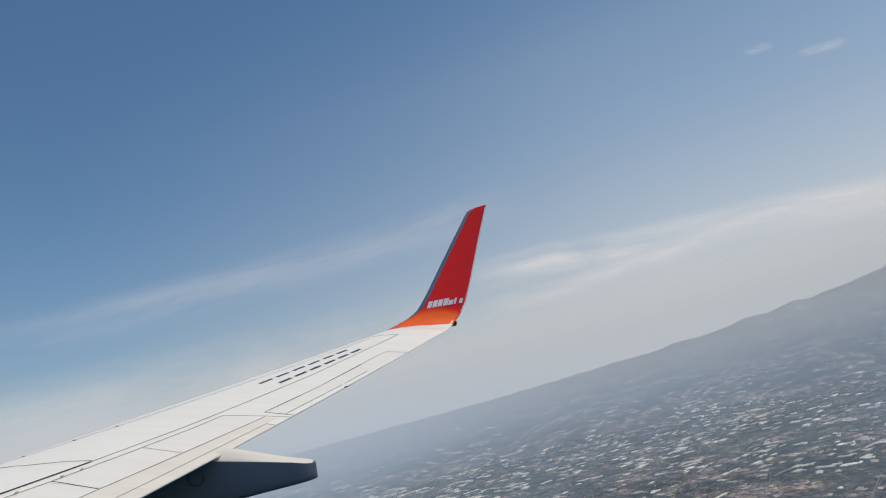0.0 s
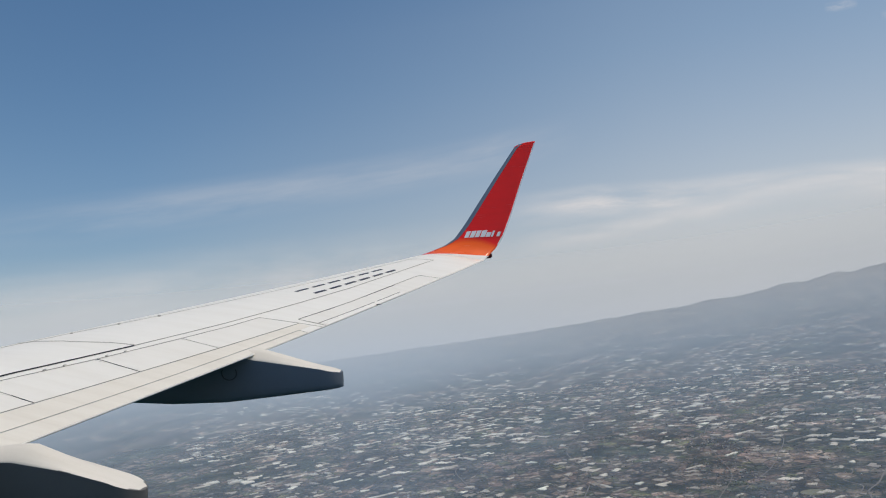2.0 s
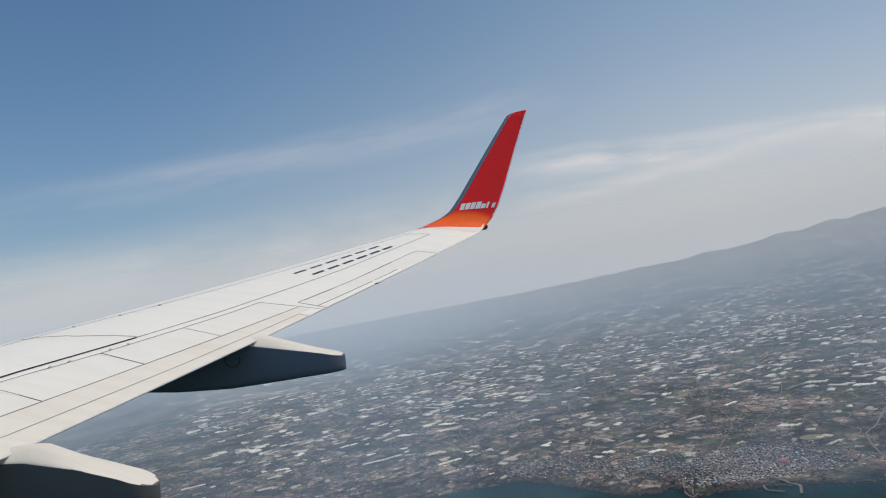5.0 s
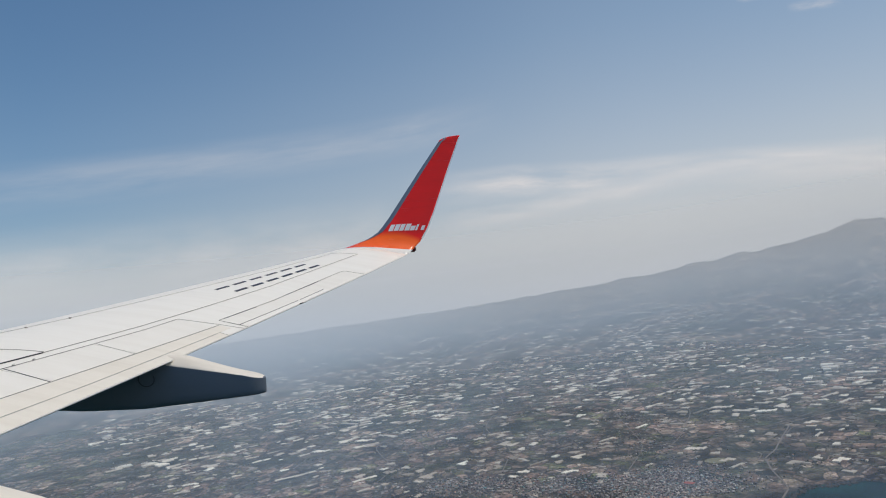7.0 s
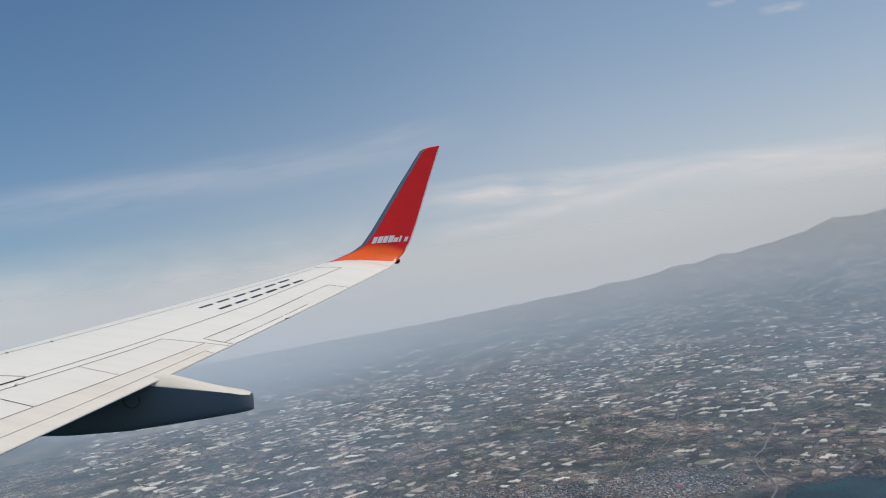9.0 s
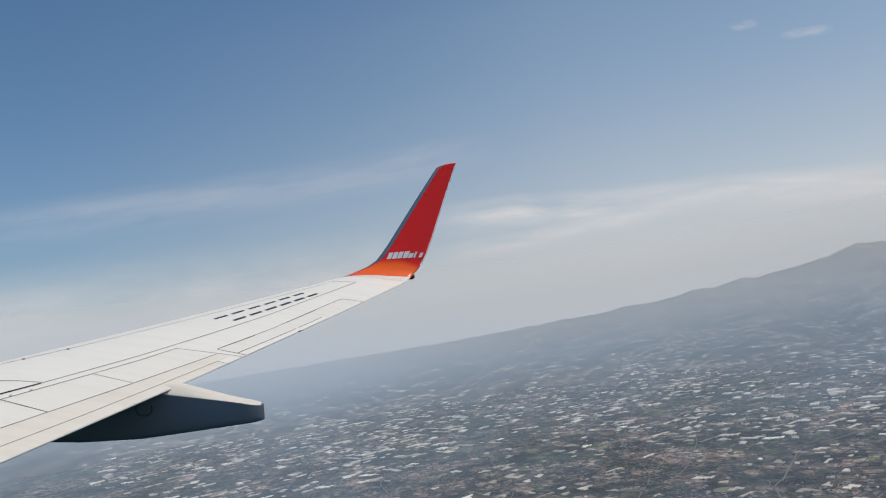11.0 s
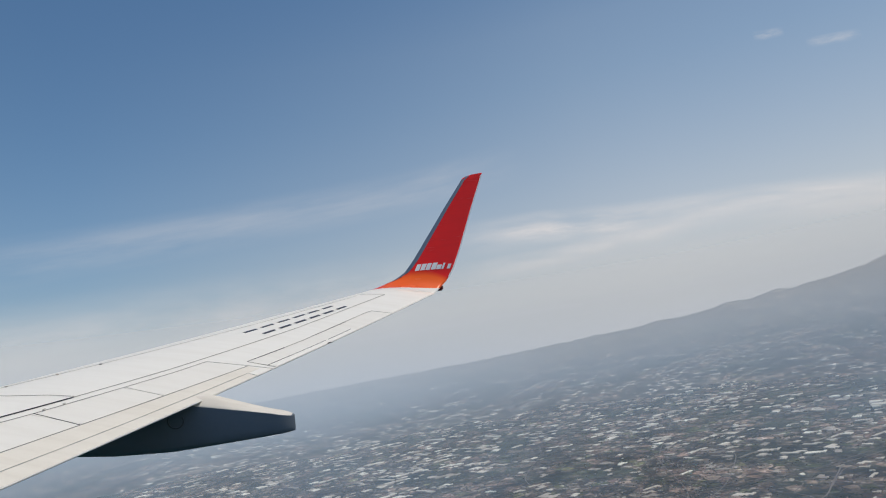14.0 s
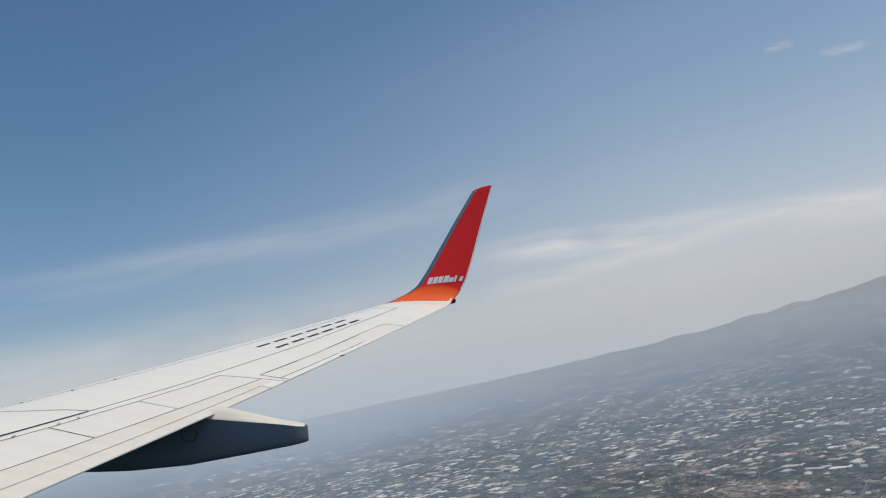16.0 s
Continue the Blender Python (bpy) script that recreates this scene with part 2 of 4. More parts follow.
    # small fittings along the leading edge and hinge line
    for u, s in ((0.26, 9.93), (0.29, 10.45), (0.31, 10.96)):
        bm = bmesh.new()
        p = on_wing(u, s, True, 0.006)
        bmesh.ops.create_uvsphere(bm, u_segments=10, v_segments=6, radius=0.019, matrix=Matrix.Translation(p) @ Matrix.Diagonal((1.4, 1, 0.55, 1)))
        part("fastener_cap", bm, M_SEAL, wing, "", True)
    for s in (8.55, 8.75, 9.2, 9.42):
        bm = bmesh.new()
        p = on_wing(hinge(s) - 0.002, s, True, 0.016)
        bmesh.ops.create_cube(bm, size=1, matrix=Matrix.Translation(p) @ pose(0, 0, 0, 0, 0, -62) @ Matrix.Diagonal((0.09, 0.022, 0.012, 1)))
        bmesh.ops.bevel(bm, geom=list(bm.edges), offset=0.003, segments=1, affect="EDGES")
        part("hinge_fitting", bm, M_FAINT, wing)
    # registration painted on the skin, shown as plain bars
    for i in range(6):
        s0 = 12.86 + i * 0.375
        um = 0.53 - 0.004 * i
        for du in (-0.06, 0.055):
            bm = bmesh.new()
            ribbon(bm, [(um + du, s0 + 0.03 + du * 0.3), (um + du - 0.003, s0 + 0.30 + du * 0.3)], 0.05, 0.006, 6)
            part("marking_bar", bm, M_DARKMARK, wing, "dark painted bar of the wing marking")

    # winglet
    steps = span_steps(BEND + 0.0, BEND + ARC, 16) + span_steps(BEND + ARC, S_TOP - 0.14, 14)[1:] + span_steps(S_TOP - 0.14, S_TOP - 0.003, 8)[1:]
    bm = bmesh.new()
    loft(bm, steps)
    m, nt, b = material("winglet_livery_paint")
    tc = nt.nodes.new("ShaderNodeTexCoord")
    sp = nt.nodes.new("ShaderNodeSeparateXYZ")
    nt.links.new(tc.outputs["Object"], sp.inputs[0])
    dx = calc(nt, "SUBTRACT", sp.outputs["X"], 10.05)
    edge = calc(nt, "SUBTRACT", 2.71, calc(nt, "MULTIPLY", calc(nt, "MULTIPLY", dx, dx), 0.42))
    k = grey(nt, calc(nt, "SUBTRACT", sp.outputs["Z"], edge), 0, 1, -0.075, 0.045)
    fine = noise_tex(nt, 2.2, 5, 0.6, obj_coord(nt, (0.6, 1, 4)))
    col = mix(nt, k, (0.95, 0.13, 0.015), (0.86, 0.022, 0.017))
    col = mix(nt, grey(nt, fine, 0, 0.15, 0.45, 0.75), col, (0.35, 0.02, 0.015))
    root = calc(nt, "SUBTRACT", calc(nt, "SUBTRACT", sp.outputs["Y"], BEND), calc(nt, "MULTIPLY", calc(nt, "SUBTRACT", sp.outputs["X"], 8.84), 0.13))
    nt.links.new(mix(nt, grey(nt, root, 1, 0, -0.004, 0.004), col, (0.79, 0.765, 0.715)), b.inputs["Base Color"])
    b.inputs["Specular IOR Level"].default_value = 0.35
    nt.links.new(grey(nt, fine, 0.2, 0.32), b.inputs["Roughness"])
    winglet = part("winglet", bm, m, wing, "red blended winglet with an orange root", True)
    bm = bmesh.new()
    rows_ = []
    for s in span_steps(BEND + ARC * 0.62, S_TOP - 0.05, 26):
        c = chord(s)[1] - chord(s)[0]
        w = min(0.3, lerp(s, (BEND + ARC * 0.62, BEND + ARC * 1.3, S_TOP), (0.10, 0.125, 0.085)) / c)
        q = [0, 0.05 * w, 0.2 * w, 0.5 * w, w]
        rows_.append([on_wing(u, s, True, 0.004) for u in reversed(q)] + [on_wing(u, s, False, 0.004) for u in q[1:]])
    grid(bm, rows_)
    part("leading_edge", bm, M_METAL, winglet, "bare grey metal leading edge", True)
    bm = bmesh.new()
    rows_ = []
    for s in span_steps(BEND + ARC * 0.75, S_TOP - 0.05, 26):
        c = chord(s)[1] - chord(s)[0]
        w = 1 - min(0.3, 0.014 / c)
        p, q = on_wing(w, s, True, 0.004), on_wing(w, s, False, 0.004)
        rows_.append([p, on_wing(1, s, True, 0.004) + Vector((0.004, 0, 0)), on_wing(1, s, False, 0.004) + Vector((0.004, 0, 0)), q])
    grid(bm, rows_, closed=True)
    part("trailing_edge", bm, M_MARK, winglet, "pale trailing edge strip", True)
    # the word mark as slanted white bars
    for i in range(7):
        x0 = 10.02 + i * 0.118
        tall = (0.15, 0.15, 0.15, 0.15, 0.10, 0.13, 0.10)[i]
        wide = (0.095, 0.10, 0.095, 0.105, 0.098, 0.045, 0.07)[i]
        z0 = 2.715 + 0.002 * i
        bm = bmesh.new()
        pts = []
        for dx_, dz in ((0, 0), (wide, 0), (wide + tall * 0.42, tall), (tall * 0.42, tall)):
            z = z0 + dz
            s = BEND + ARC + (z - spine(BEND + ARC)[1]) / math.sin(A1) if z > spine(BEND + ARC)[1] else BEND + ARC
            x = x0 + dx_
            c0, c1 = chord(s)
            p = on_wing((x - c0) / (c1 - c0), s, True, 0.006)
            pts.append(p)
        back = [p + Vector((0, 0.005, 0)) for p in pts]
        bm.faces.new(grid(bm, [pts, back], closed=True)[0])
        part("lettering_bar", bm, M_MARK, winglet, "white bar of the word mark")
    # tail light housing at the tip's trailing edge
    bm = bmesh.new()
    bmesh.ops.create_cube(bm, size=1, matrix=Matrix.Translation((10.42, 17.2, 2.325)) @ Matrix.Diagonal((0.42, 0.17, 0.125, 1)))
    bmesh.ops.bevel(bm, geom=list(bm.edges), offset=0.025, segments=2, affect="EDGES")
    light = part("tip_light_housing", bm, paint("dark_red_housing", (0.16, 0.012, 0.012), 0.35, 0.1), wing, "dark red tip light housing", True)
    return wing


def build_fairing(wing, y, nose, tail, top, shoulder, bottom, wide, name_label, side):
    """Canoe fairing under the trailing edge: flat sides, a rounded pale back over the shoulder, a blunt tail."""
    bm = bmesh.new()
    rings, n = [], 36
    cap = ((0.20, 1.0, 1.0), (0.14, 1.0, 0.94), (0.09, 0.99, 0.82), (0.05, 0.975, 0.64), (0.02, 0.95, 0.42), (0.005, 0.92, 0.22), (0.0, 0.88, 0.08))
    stations = [(nose + (tail - 0.26 - nose) * i / n, 1.0, 1.0) for i in range(n + 1)] + [(tail - d, a, b) for d, a, b in cap]
    for x, shrink, pinch in stations:
        f = (x - nose) / (tail - nose)
        zt_, zs, zb = lerp(x, *top), lerp(x, *shoulder), lerp(x, *bottom)
        w = pinch * wide / 2 * lerp(f, (0, 0.08, 0.25, 0.5, 0.75, 0.9, 1), (0.15, 0.55, 0.95, 1.0, 0.97, 0.90, 0.84))
        zm = (zt_ + zb) / 2
        zt_, zs, zb = (zm + (z - zm) * shrink for z in (zt_, zs, zb))
        half = [(a * w, zs + (zt_ - zs) * b) for a, b in ((-1.0, -0.05), (-1.0, 0.0), (-0.985, 0.07), (-0.94, 0.16), (-0.80, 0.36), (-0.5, 0.74), (-0.22, 0.95))]
        under = [(a * w, zs + (zb - zs) * b) for a, b in ((-1.0, 0.35), (-1.0, 0.7), (-0.94, 0.87), (-0.78, 0.965), (-0.4, 1.0))]
        ring = half + [(0, zt_)] + [(-a, z) for a, z in reversed(half)] + [(-a, z) for a, z in under] + [(a, z) for a, z in reversed(under)]
        rings.append([(x, y + a, z) for a, z in ring])
    vs = grid(bm, rings, closed=True)
    bm.faces.new(vs[0])
    bm.faces.new(vs[-1])
    bmesh.ops.recalc_face_normals(bm, faces=bm.faces)
    # shade painted in: the dark sides and tail cap start where sunlight ends, at the shoulder
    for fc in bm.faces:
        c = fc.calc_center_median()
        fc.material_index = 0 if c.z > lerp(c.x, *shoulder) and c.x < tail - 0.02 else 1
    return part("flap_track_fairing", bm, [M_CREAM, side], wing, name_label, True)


wing = build_wing()
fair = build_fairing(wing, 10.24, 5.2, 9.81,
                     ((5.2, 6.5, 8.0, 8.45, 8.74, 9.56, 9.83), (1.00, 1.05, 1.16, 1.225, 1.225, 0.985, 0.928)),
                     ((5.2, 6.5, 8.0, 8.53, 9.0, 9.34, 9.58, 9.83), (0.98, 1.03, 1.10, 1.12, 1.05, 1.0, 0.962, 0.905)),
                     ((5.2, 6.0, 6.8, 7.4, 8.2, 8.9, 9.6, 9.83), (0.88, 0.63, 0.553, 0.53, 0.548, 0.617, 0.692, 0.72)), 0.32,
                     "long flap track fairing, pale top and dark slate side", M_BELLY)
bm = bmesh.new()
rows_ = []
for i in range(15):
    a = radians(150 + 240 * i / 14)
    rows_.append([(8.315 + r * math.cos(a), 10.078 + d, 0.945 + r * 0.85 * math.sin(a)) for r, d in ((0.100, 0.004), (0.100, -0.004), (0.113, -0.004), (0.113, 0.004))])
grid(bm, rows_, closed=True)
part("access_panel_ring", bm, paint("access_panel_seal", (0.07, 0.078, 0.09), 0.6, 0.1), fair, "dark curved joint of an access panel", True)
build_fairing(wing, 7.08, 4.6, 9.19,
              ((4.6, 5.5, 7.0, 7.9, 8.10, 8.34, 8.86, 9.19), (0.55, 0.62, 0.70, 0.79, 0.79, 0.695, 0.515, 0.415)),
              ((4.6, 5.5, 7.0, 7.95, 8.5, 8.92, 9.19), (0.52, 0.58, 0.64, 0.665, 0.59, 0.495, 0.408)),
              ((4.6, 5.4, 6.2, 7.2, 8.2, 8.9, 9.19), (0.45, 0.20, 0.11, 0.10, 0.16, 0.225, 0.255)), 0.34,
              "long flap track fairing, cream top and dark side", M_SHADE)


# ---- the land ----
RIDGE_R = 3200.0
RIDGE_AZ = (-180, -60, -30, -14, -6, 0, 5, 10, 14, 15.3, 16.8, 19, 20.2, 21.6, 23.4, 24.6, 27, 29.5, 31.2, 33, 36, 44, 60, 90, 180)
RIDGE_EL = (-1.2, -1.0, -0.75, -0.45, -0.22, -0.10, 0.12, 0.38, 0.55, 0.80, 0.74, 0.96, 1.27, 1.19, 1.58, 1.50, 1.78, 2.22, 2.78, 2.58, 2.95, 2.9, 2.0, -0.5, -1.2)


def n2(x, y, scale, seed=0.0):
    return noise.noise(Vector((x / scale, y / scale, seed)))


COAST_X = (-900, -400, -60, 0, 23, 50, 72, 94, 106, 113, 128, 160, 206, 224, 234, 242, 258, 286, 297, 307, 323, 360, 460, 900)
COAST_Y = (420, 560, 600, 607, 594, 561, 536, 530, 541, 509, 515, 511, 497, 491, 491, 499, 512, 512, 519, 502, 494, 486, 470, 380)


def coast_y(x):
    return lerp(x, COAST_X, COAST_Y) + 3.0 * n2(x, 0, 15, 7.7) + 3.4 * n2(x, 0, 5, 4.4) + 1.6 * n2(x, 0, 2.1, 2.4)


def smooth01(t):
    t = min(1.0, max(0.0, t))
    return t * t * (3 - 2 * t)


def terrain(x, y):
    r = math.hypot(x, y)
    az = math.degrees(math.atan2(x, y))
    d = y - coast_y(x)
    land = smooth01((d + 3) / 8)
    z = -5 + land * (6.2 + 2.5 * smooth01(d / 60) + 2.0 * n2(x, y, 160, 5.0))
    el = lerp(az, RIDGE_AZ, RIDGE_EL) + 0.10 * n2(az, 0, 0.9, 2.0) + 0.05 * n2(az, 0, 0.4, 6.0) + 0.025 * n2(az, 0, 0.18, 3.0)
    top = EYE_H + RIDGE_R * math.tan(radians(el))
    k = min(1.0, max(0.0, (r - 750) / (RIDGE_R - 750))) ** 1.7
    if r > RIDGE_R:
        top -= (r - RIDGE_R) * 0.06
    z += land * k * top * (1 + 0.14 * n2(x, y, 420, 4.0) * smooth01((RIDGE_R - r) / 500))
    z += land * smooth01((r - 1200) / 900) * (14 * max(0, n2(x, y, 230, 8.0)) + 5 * n2(x, y, 70, 6.0)) * smooth01((RIDGE_R + 50 - r) / 500)
    return z


def m_ground():
    m, nt, b = material("farmland")
    o = obj_coord(nt)
    warp = nt.nodes.new("ShaderNodeVectorMath")
    warp.operation = "MULTIPLY_ADD"
    nz = node(nt, "ShaderNodeTexNoise", Scale=0.012, Detail=2.0)
    nt.links.new(o, nz.inputs["Vector"])
    nt.links.new(nz.outputs["Color"], warp.inputs[0])
    warp.inputs[1].default_value = (26, 26, 0)
    nt.links.new(o, warp.inputs[2])
    cols, maps = [], []
    for scale, turn in (((0.085, 0.060, 0.0), 0.5), ((0.24, 0.17, 0.0), -0.3)):
        mp = nt.nodes.new("ShaderNodeMapping")
        mp.inputs["Scale"].default_value = scale
        mp.inputs["Rotation"].default_value = (0, 0, turn)
        nt.links.new(warp.outputs[0], mp.inputs["Vector"])
        vo = node(nt, "ShaderNodeTexVoronoi", Scale=1.0, Randomness=0.85)
        maps.append(mp.outputs[0])
        nt.links.new(mp.outputs[0], vo.inputs["Vector"])
        sp = nt.nodes.new("ShaderNodeSeparateColor")
        nt.links.new(vo.outputs["Color"], sp.inputs[0])
        cols.append((sp.outputs[0], sp.outputs[1], vo.outputs["Distance"]))
    fields = ramp(nt, cols[0][0], [(0.0, (0.022, 0.022, 0.022)), (0.22, (0.04, 0.04, 0.032)), (0.40, (0.15, 0.09, 0.07)), (0.50, (0.30, 0.20, 0.15)), (0.60, (0.036, 0.034, 0.034)), (0.72, (0.058, 0.056, 0.042)), (0.82, (0.34, 0.25, 0.19)), (0.90, (0.05, 0.05, 0.036)), (0.96, (0.085, 0.10, 0.035)), (1.0, (0.15, 0.145, 0.06))])
    small = ramp(nt, cols[1][0], [(0.0, (0.016, 0.018, 0.016)), (0.3, (0.048, 0.042, 0.034)), (0.55, (0.15, 0.10, 0.075)), (0.75, (0.058, 0.066, 0.038)), (0.88, (0.23, 0.19, 0.165)), (1.0, (0.40, 0.37, 0.34))])
    col = mix(nt, 0.42, fields, small)
    for mp_, wide_, shade, amount in ((maps[0], 0.045, (0.018, 0.020, 0.018), 0.8), (maps[1], 0.06, (0.024, 0.024, 0.022), 0.5)):
        ed = node(nt, "ShaderNodeTexVoronoi", Scale=1.0, Randomness=0.85)
        ed.feature = "DISTANCE_TO_EDGE"
        nt.links.new(mp_, ed.inputs["Vector"])
        col = mix(nt, grey(nt, ed.outputs["Distance"], amount, 0, wide_ * 0.5, wide_ * 1.3), col, shade)
    # woods and scrub in broad drifts
    wood = grey(nt, noise_tex(nt, 0.0065, 6, 0.62, o), 0, 0.8, 0.49, 0.60)
    col = mix(nt, wood, col, ramp(nt, noise_tex(nt, 0.35, 4, 0.7, o), [(0.3, (0.012, 0.018, 0.014)), (0.7, (0.036, 0.042, 0.026))]))
    # far slopes are wooded and grassy
    sp = nt.nodes.new("ShaderNodeSeparateXYZ")
    nt.links.new(o, sp.inputs[0])
    hill = grey(nt, calc(nt, "ADD", sp.outputs["Z"], calc(nt, "MULTIPLY", noise_tex(nt, 0.004, 4, 0.6, o), 60)), 0, 0.55, 90, 190)
    col = mix(nt, hill, col, ramp(nt, noise_tex(nt, 0.055, 8, 0.74, o), [(0.40, (0.010, 0.014, 0.012)), (0.5, (0.085, 0.075, 0.050)), (0.60, (0.34, 0.26, 0.185))]))
    # dark lava shore
    shore = grey(nt, calc(nt, "ADD", sp.outputs["Z"], calc(nt, "MULTIPLY", noise_tex(nt, 0.15, 5, 0.65, o), 2.5)), 1, 0, 1.3, 2.3)
    col = mix(nt, shore, col, ramp(nt, noise_tex(nt, 0.6, 5, 0.7, o), [(0.3, (0.018, 0.018, 0.02)), (0.7, (0.07, 0.065, 0.06))]))
    speck = grey(nt, noise_tex(nt, 0.55, 6, 0.8, o), 0.38, 1.9, 0.3, 0.7)
    speck = calc(nt, "MULTIPLY", speck, grey(nt, noise_tex(nt, 0.045, 6, 0.7, o), 0.45, 1.7, 0.36, 0.64))
    speck = calc(nt, "MULTIPLY", speck, grey(nt, noise_tex(nt, 0.014, 5, 0.6, o), 0.5, 1.6, 0.36, 0.64))
    cs = nt.nodes.new("ShaderNodeVectorMath")
    cs.operation = "SCALE"
    nt.links.new(col, cs.inputs[0])
    nt.links.new(speck, cs.inputs["Scale"])
    nt.links.new(cs.outputs[0], b.inputs["Base Color"])
    b.inputs["Roughness"].default_value = 0.9
    b.inputs["Specular IOR Level"].default_value = 0.2
    bump(nt, b, noise_tex(nt, 0.5, 4, 0.7, o), 0.6, 0.6)
    return m


def build_ground():
    az = list(range(-180, -48, 6)) + [-48 + 0.2 * i for i in range(491)] + list(range(52, 180, 6))
    radii = [20, 120, 250, 350, 430] + [470 + 6 * i for i in range(36)] + [690 + 14 * i for i in range(20)] + [980 + 30 * i for i in range(18)] + [1520 + 24 * i for i in range(70)] + [3220, 3260, 3320, 3450, 3700, 4200, 4800]
    bm = bmesh.new()
    vs = []
    for r in radii:
        vs.append([bm.verts.new((r * math.sin(radians(a)), r * math.cos(radians(a)), terrain(r * math.sin(radians(a)), r * math.cos(radians(a))))) for a in az])
    n = len(az)
    for a, b in zip(vs, vs[1:]):
        for i in range(n):
            j = (i + 1) % n
            bm.faces.new((a[i], a[j], b[j], b[i]))
    bm.faces.new(vs[0])
    g = part("ground", bm, m_ground(), None, "", True)
    tagged(g, "hazy patchwork of dark fields and woods rising to far hills", "ground", kind="structure")
    return g


def m_water():
    m, nt, b = material("sea_water")
    o = obj_coord(nt)
    nt.links.new(ramp(nt, noise_tex(nt, 0.012, 4, 0.6, o), [(0.35, (0.0005, 0.016, 0.022)), (0.50, (0.0005, 0.024, 0.028)), (0.60, (0.001, 0.040, 0.040)), (0.68, (0.002, 0.060, 0.050))]), b.inputs["Base Color"])
    b.inputs["Roughness"].default_value = 0.35
    b.inputs["Specular IOR Level"].default_value = 0.02
    b.inputs["IOR"].default_value = 1.33
    bump(nt, b, noise_tex(nt, 0.35, 5, 0.65, o), 0.5, 0.25)
    return m


def build_water():
    bm = bmesh.new()
    rings = [[(r * math.sin(radians(a)), r * math.cos(radians(a)), 0) for a in range(0, 360, 6)] for r in (30, 300, 1200, 4700)]
    vs = grid(bm, rings, closed=True)
    bm.faces.new(vs[0])
    w = part("water", bm, m_water(), None)
    tagged(w, "calm teal-blue sea off the rocky shore", "sea", kind="structure")


build_ground()
build_water()


# ---- haze and cloud: thin painted sheets; the haze bowl is lit, clouds and far band glow ----
def glow_veil(name, col, strength, alpha_of):
    """Far backdrop of sky: a sheet that glows faintly where it is dense."""
    m, nt, b = material(name)
    nt.nodes.remove(b)
    e = nt.nodes.new("ShaderNodeEmission")
    e.inputs["Strength"].default_value = strength
    c, tr = nt.nodes.new("ShaderNodeMixShader"), nt.nodes.new("ShaderNodeBsdfTransparent")
    uv = nt.nodes.new("ShaderNodeUVMap")
    sp = nt.nodes.new("ShaderNodeSeparateXYZ")
    nt.links.new(uv.outputs[0], sp.inputs[0])
    if len(col) == 2:
        nt.links.new(mix(nt, grey(nt, sp.outputs["Y"], 0, 1, 0.5, 2.0), col[0], col[1]), e.inputs["Color"])
    else:
        e.inputs["Color"].default_value = (*col, 1)
    # painted sky light: the far band glows dimmer to the left, brighter to the right
    if len(col) == 2:
        nt.links.new(grey(nt, sp.outputs["X"], 0.70, 1.07, -0.17, 0.10), e.inputs["Strength"])
    nt.links.new(alpha_of(nt, sp.outputs["X"], sp.outputs["Y"]), c.inputs[0])
    nt.links.new(tr.outputs[0], c.inputs[1])
    nt.links.new(e.outputs[0], c.inputs[2])
    nt.links.new(c.outputs[0], nt.nodes["Material Output"].inputs["Surface"])
    return m


def veil_material(name, col, alpha_of, through_share=0.15):
    m, nt, b = material(name)
    nt.nodes.remove(b)
    out = nt.nodes["Material Output"]
    d = nt.nodes.new("ShaderNodeBsdfDiffuse")
    t = nt.nodes.new("ShaderNodeBsdfTranslucent")
    d.inputs["Color"].default_value = t.inputs["Color"].default_value = (*col, 1)
    a, c, tr = (nt.nodes.new(k) for k in ("ShaderNodeMixShader", "ShaderNodeMixShader", "ShaderNodeBsdfTransparent"))
    a.inputs[0].default_value = through_share
    nt.links.new(d.outputs[0], a.inputs[1])
    nt.links.new(t.outputs[0], a.inputs[2])
    uv = nt.nodes.new("ShaderNodeUVMap")
    sp = nt.nodes.new("ShaderNodeSeparateXYZ")
    nt.links.new(uv.outputs[0], sp.inputs[0])
    nt.links.new(alpha_of(nt, sp.outputs["X"], sp.outputs["Y"]), c.inputs[0])
    nt.links.new(tr.outputs[0], c.inputs[1])
    nt.links.new(a.outputs[0], c.inputs[2])
    nt.links.new(c.outputs[0], out.inputs["Surface"])
    return m


def uv_sheet(name, rows_, uvs, mat):
    bm = bmesh.new()
    vs = grid(bm, rows_)
    layer = bm.loops.layers.uv.new("UVMap")
    place = {v: uv for row, urow in zip(vs, uvs) for v, uv in zip(row, urow)}
    for f in bm.faces:
        f.smooth = True
        for lp in f.loops:
            lp[layer].uv = place[lp.vert]
    return part(name, bm, mat, None)


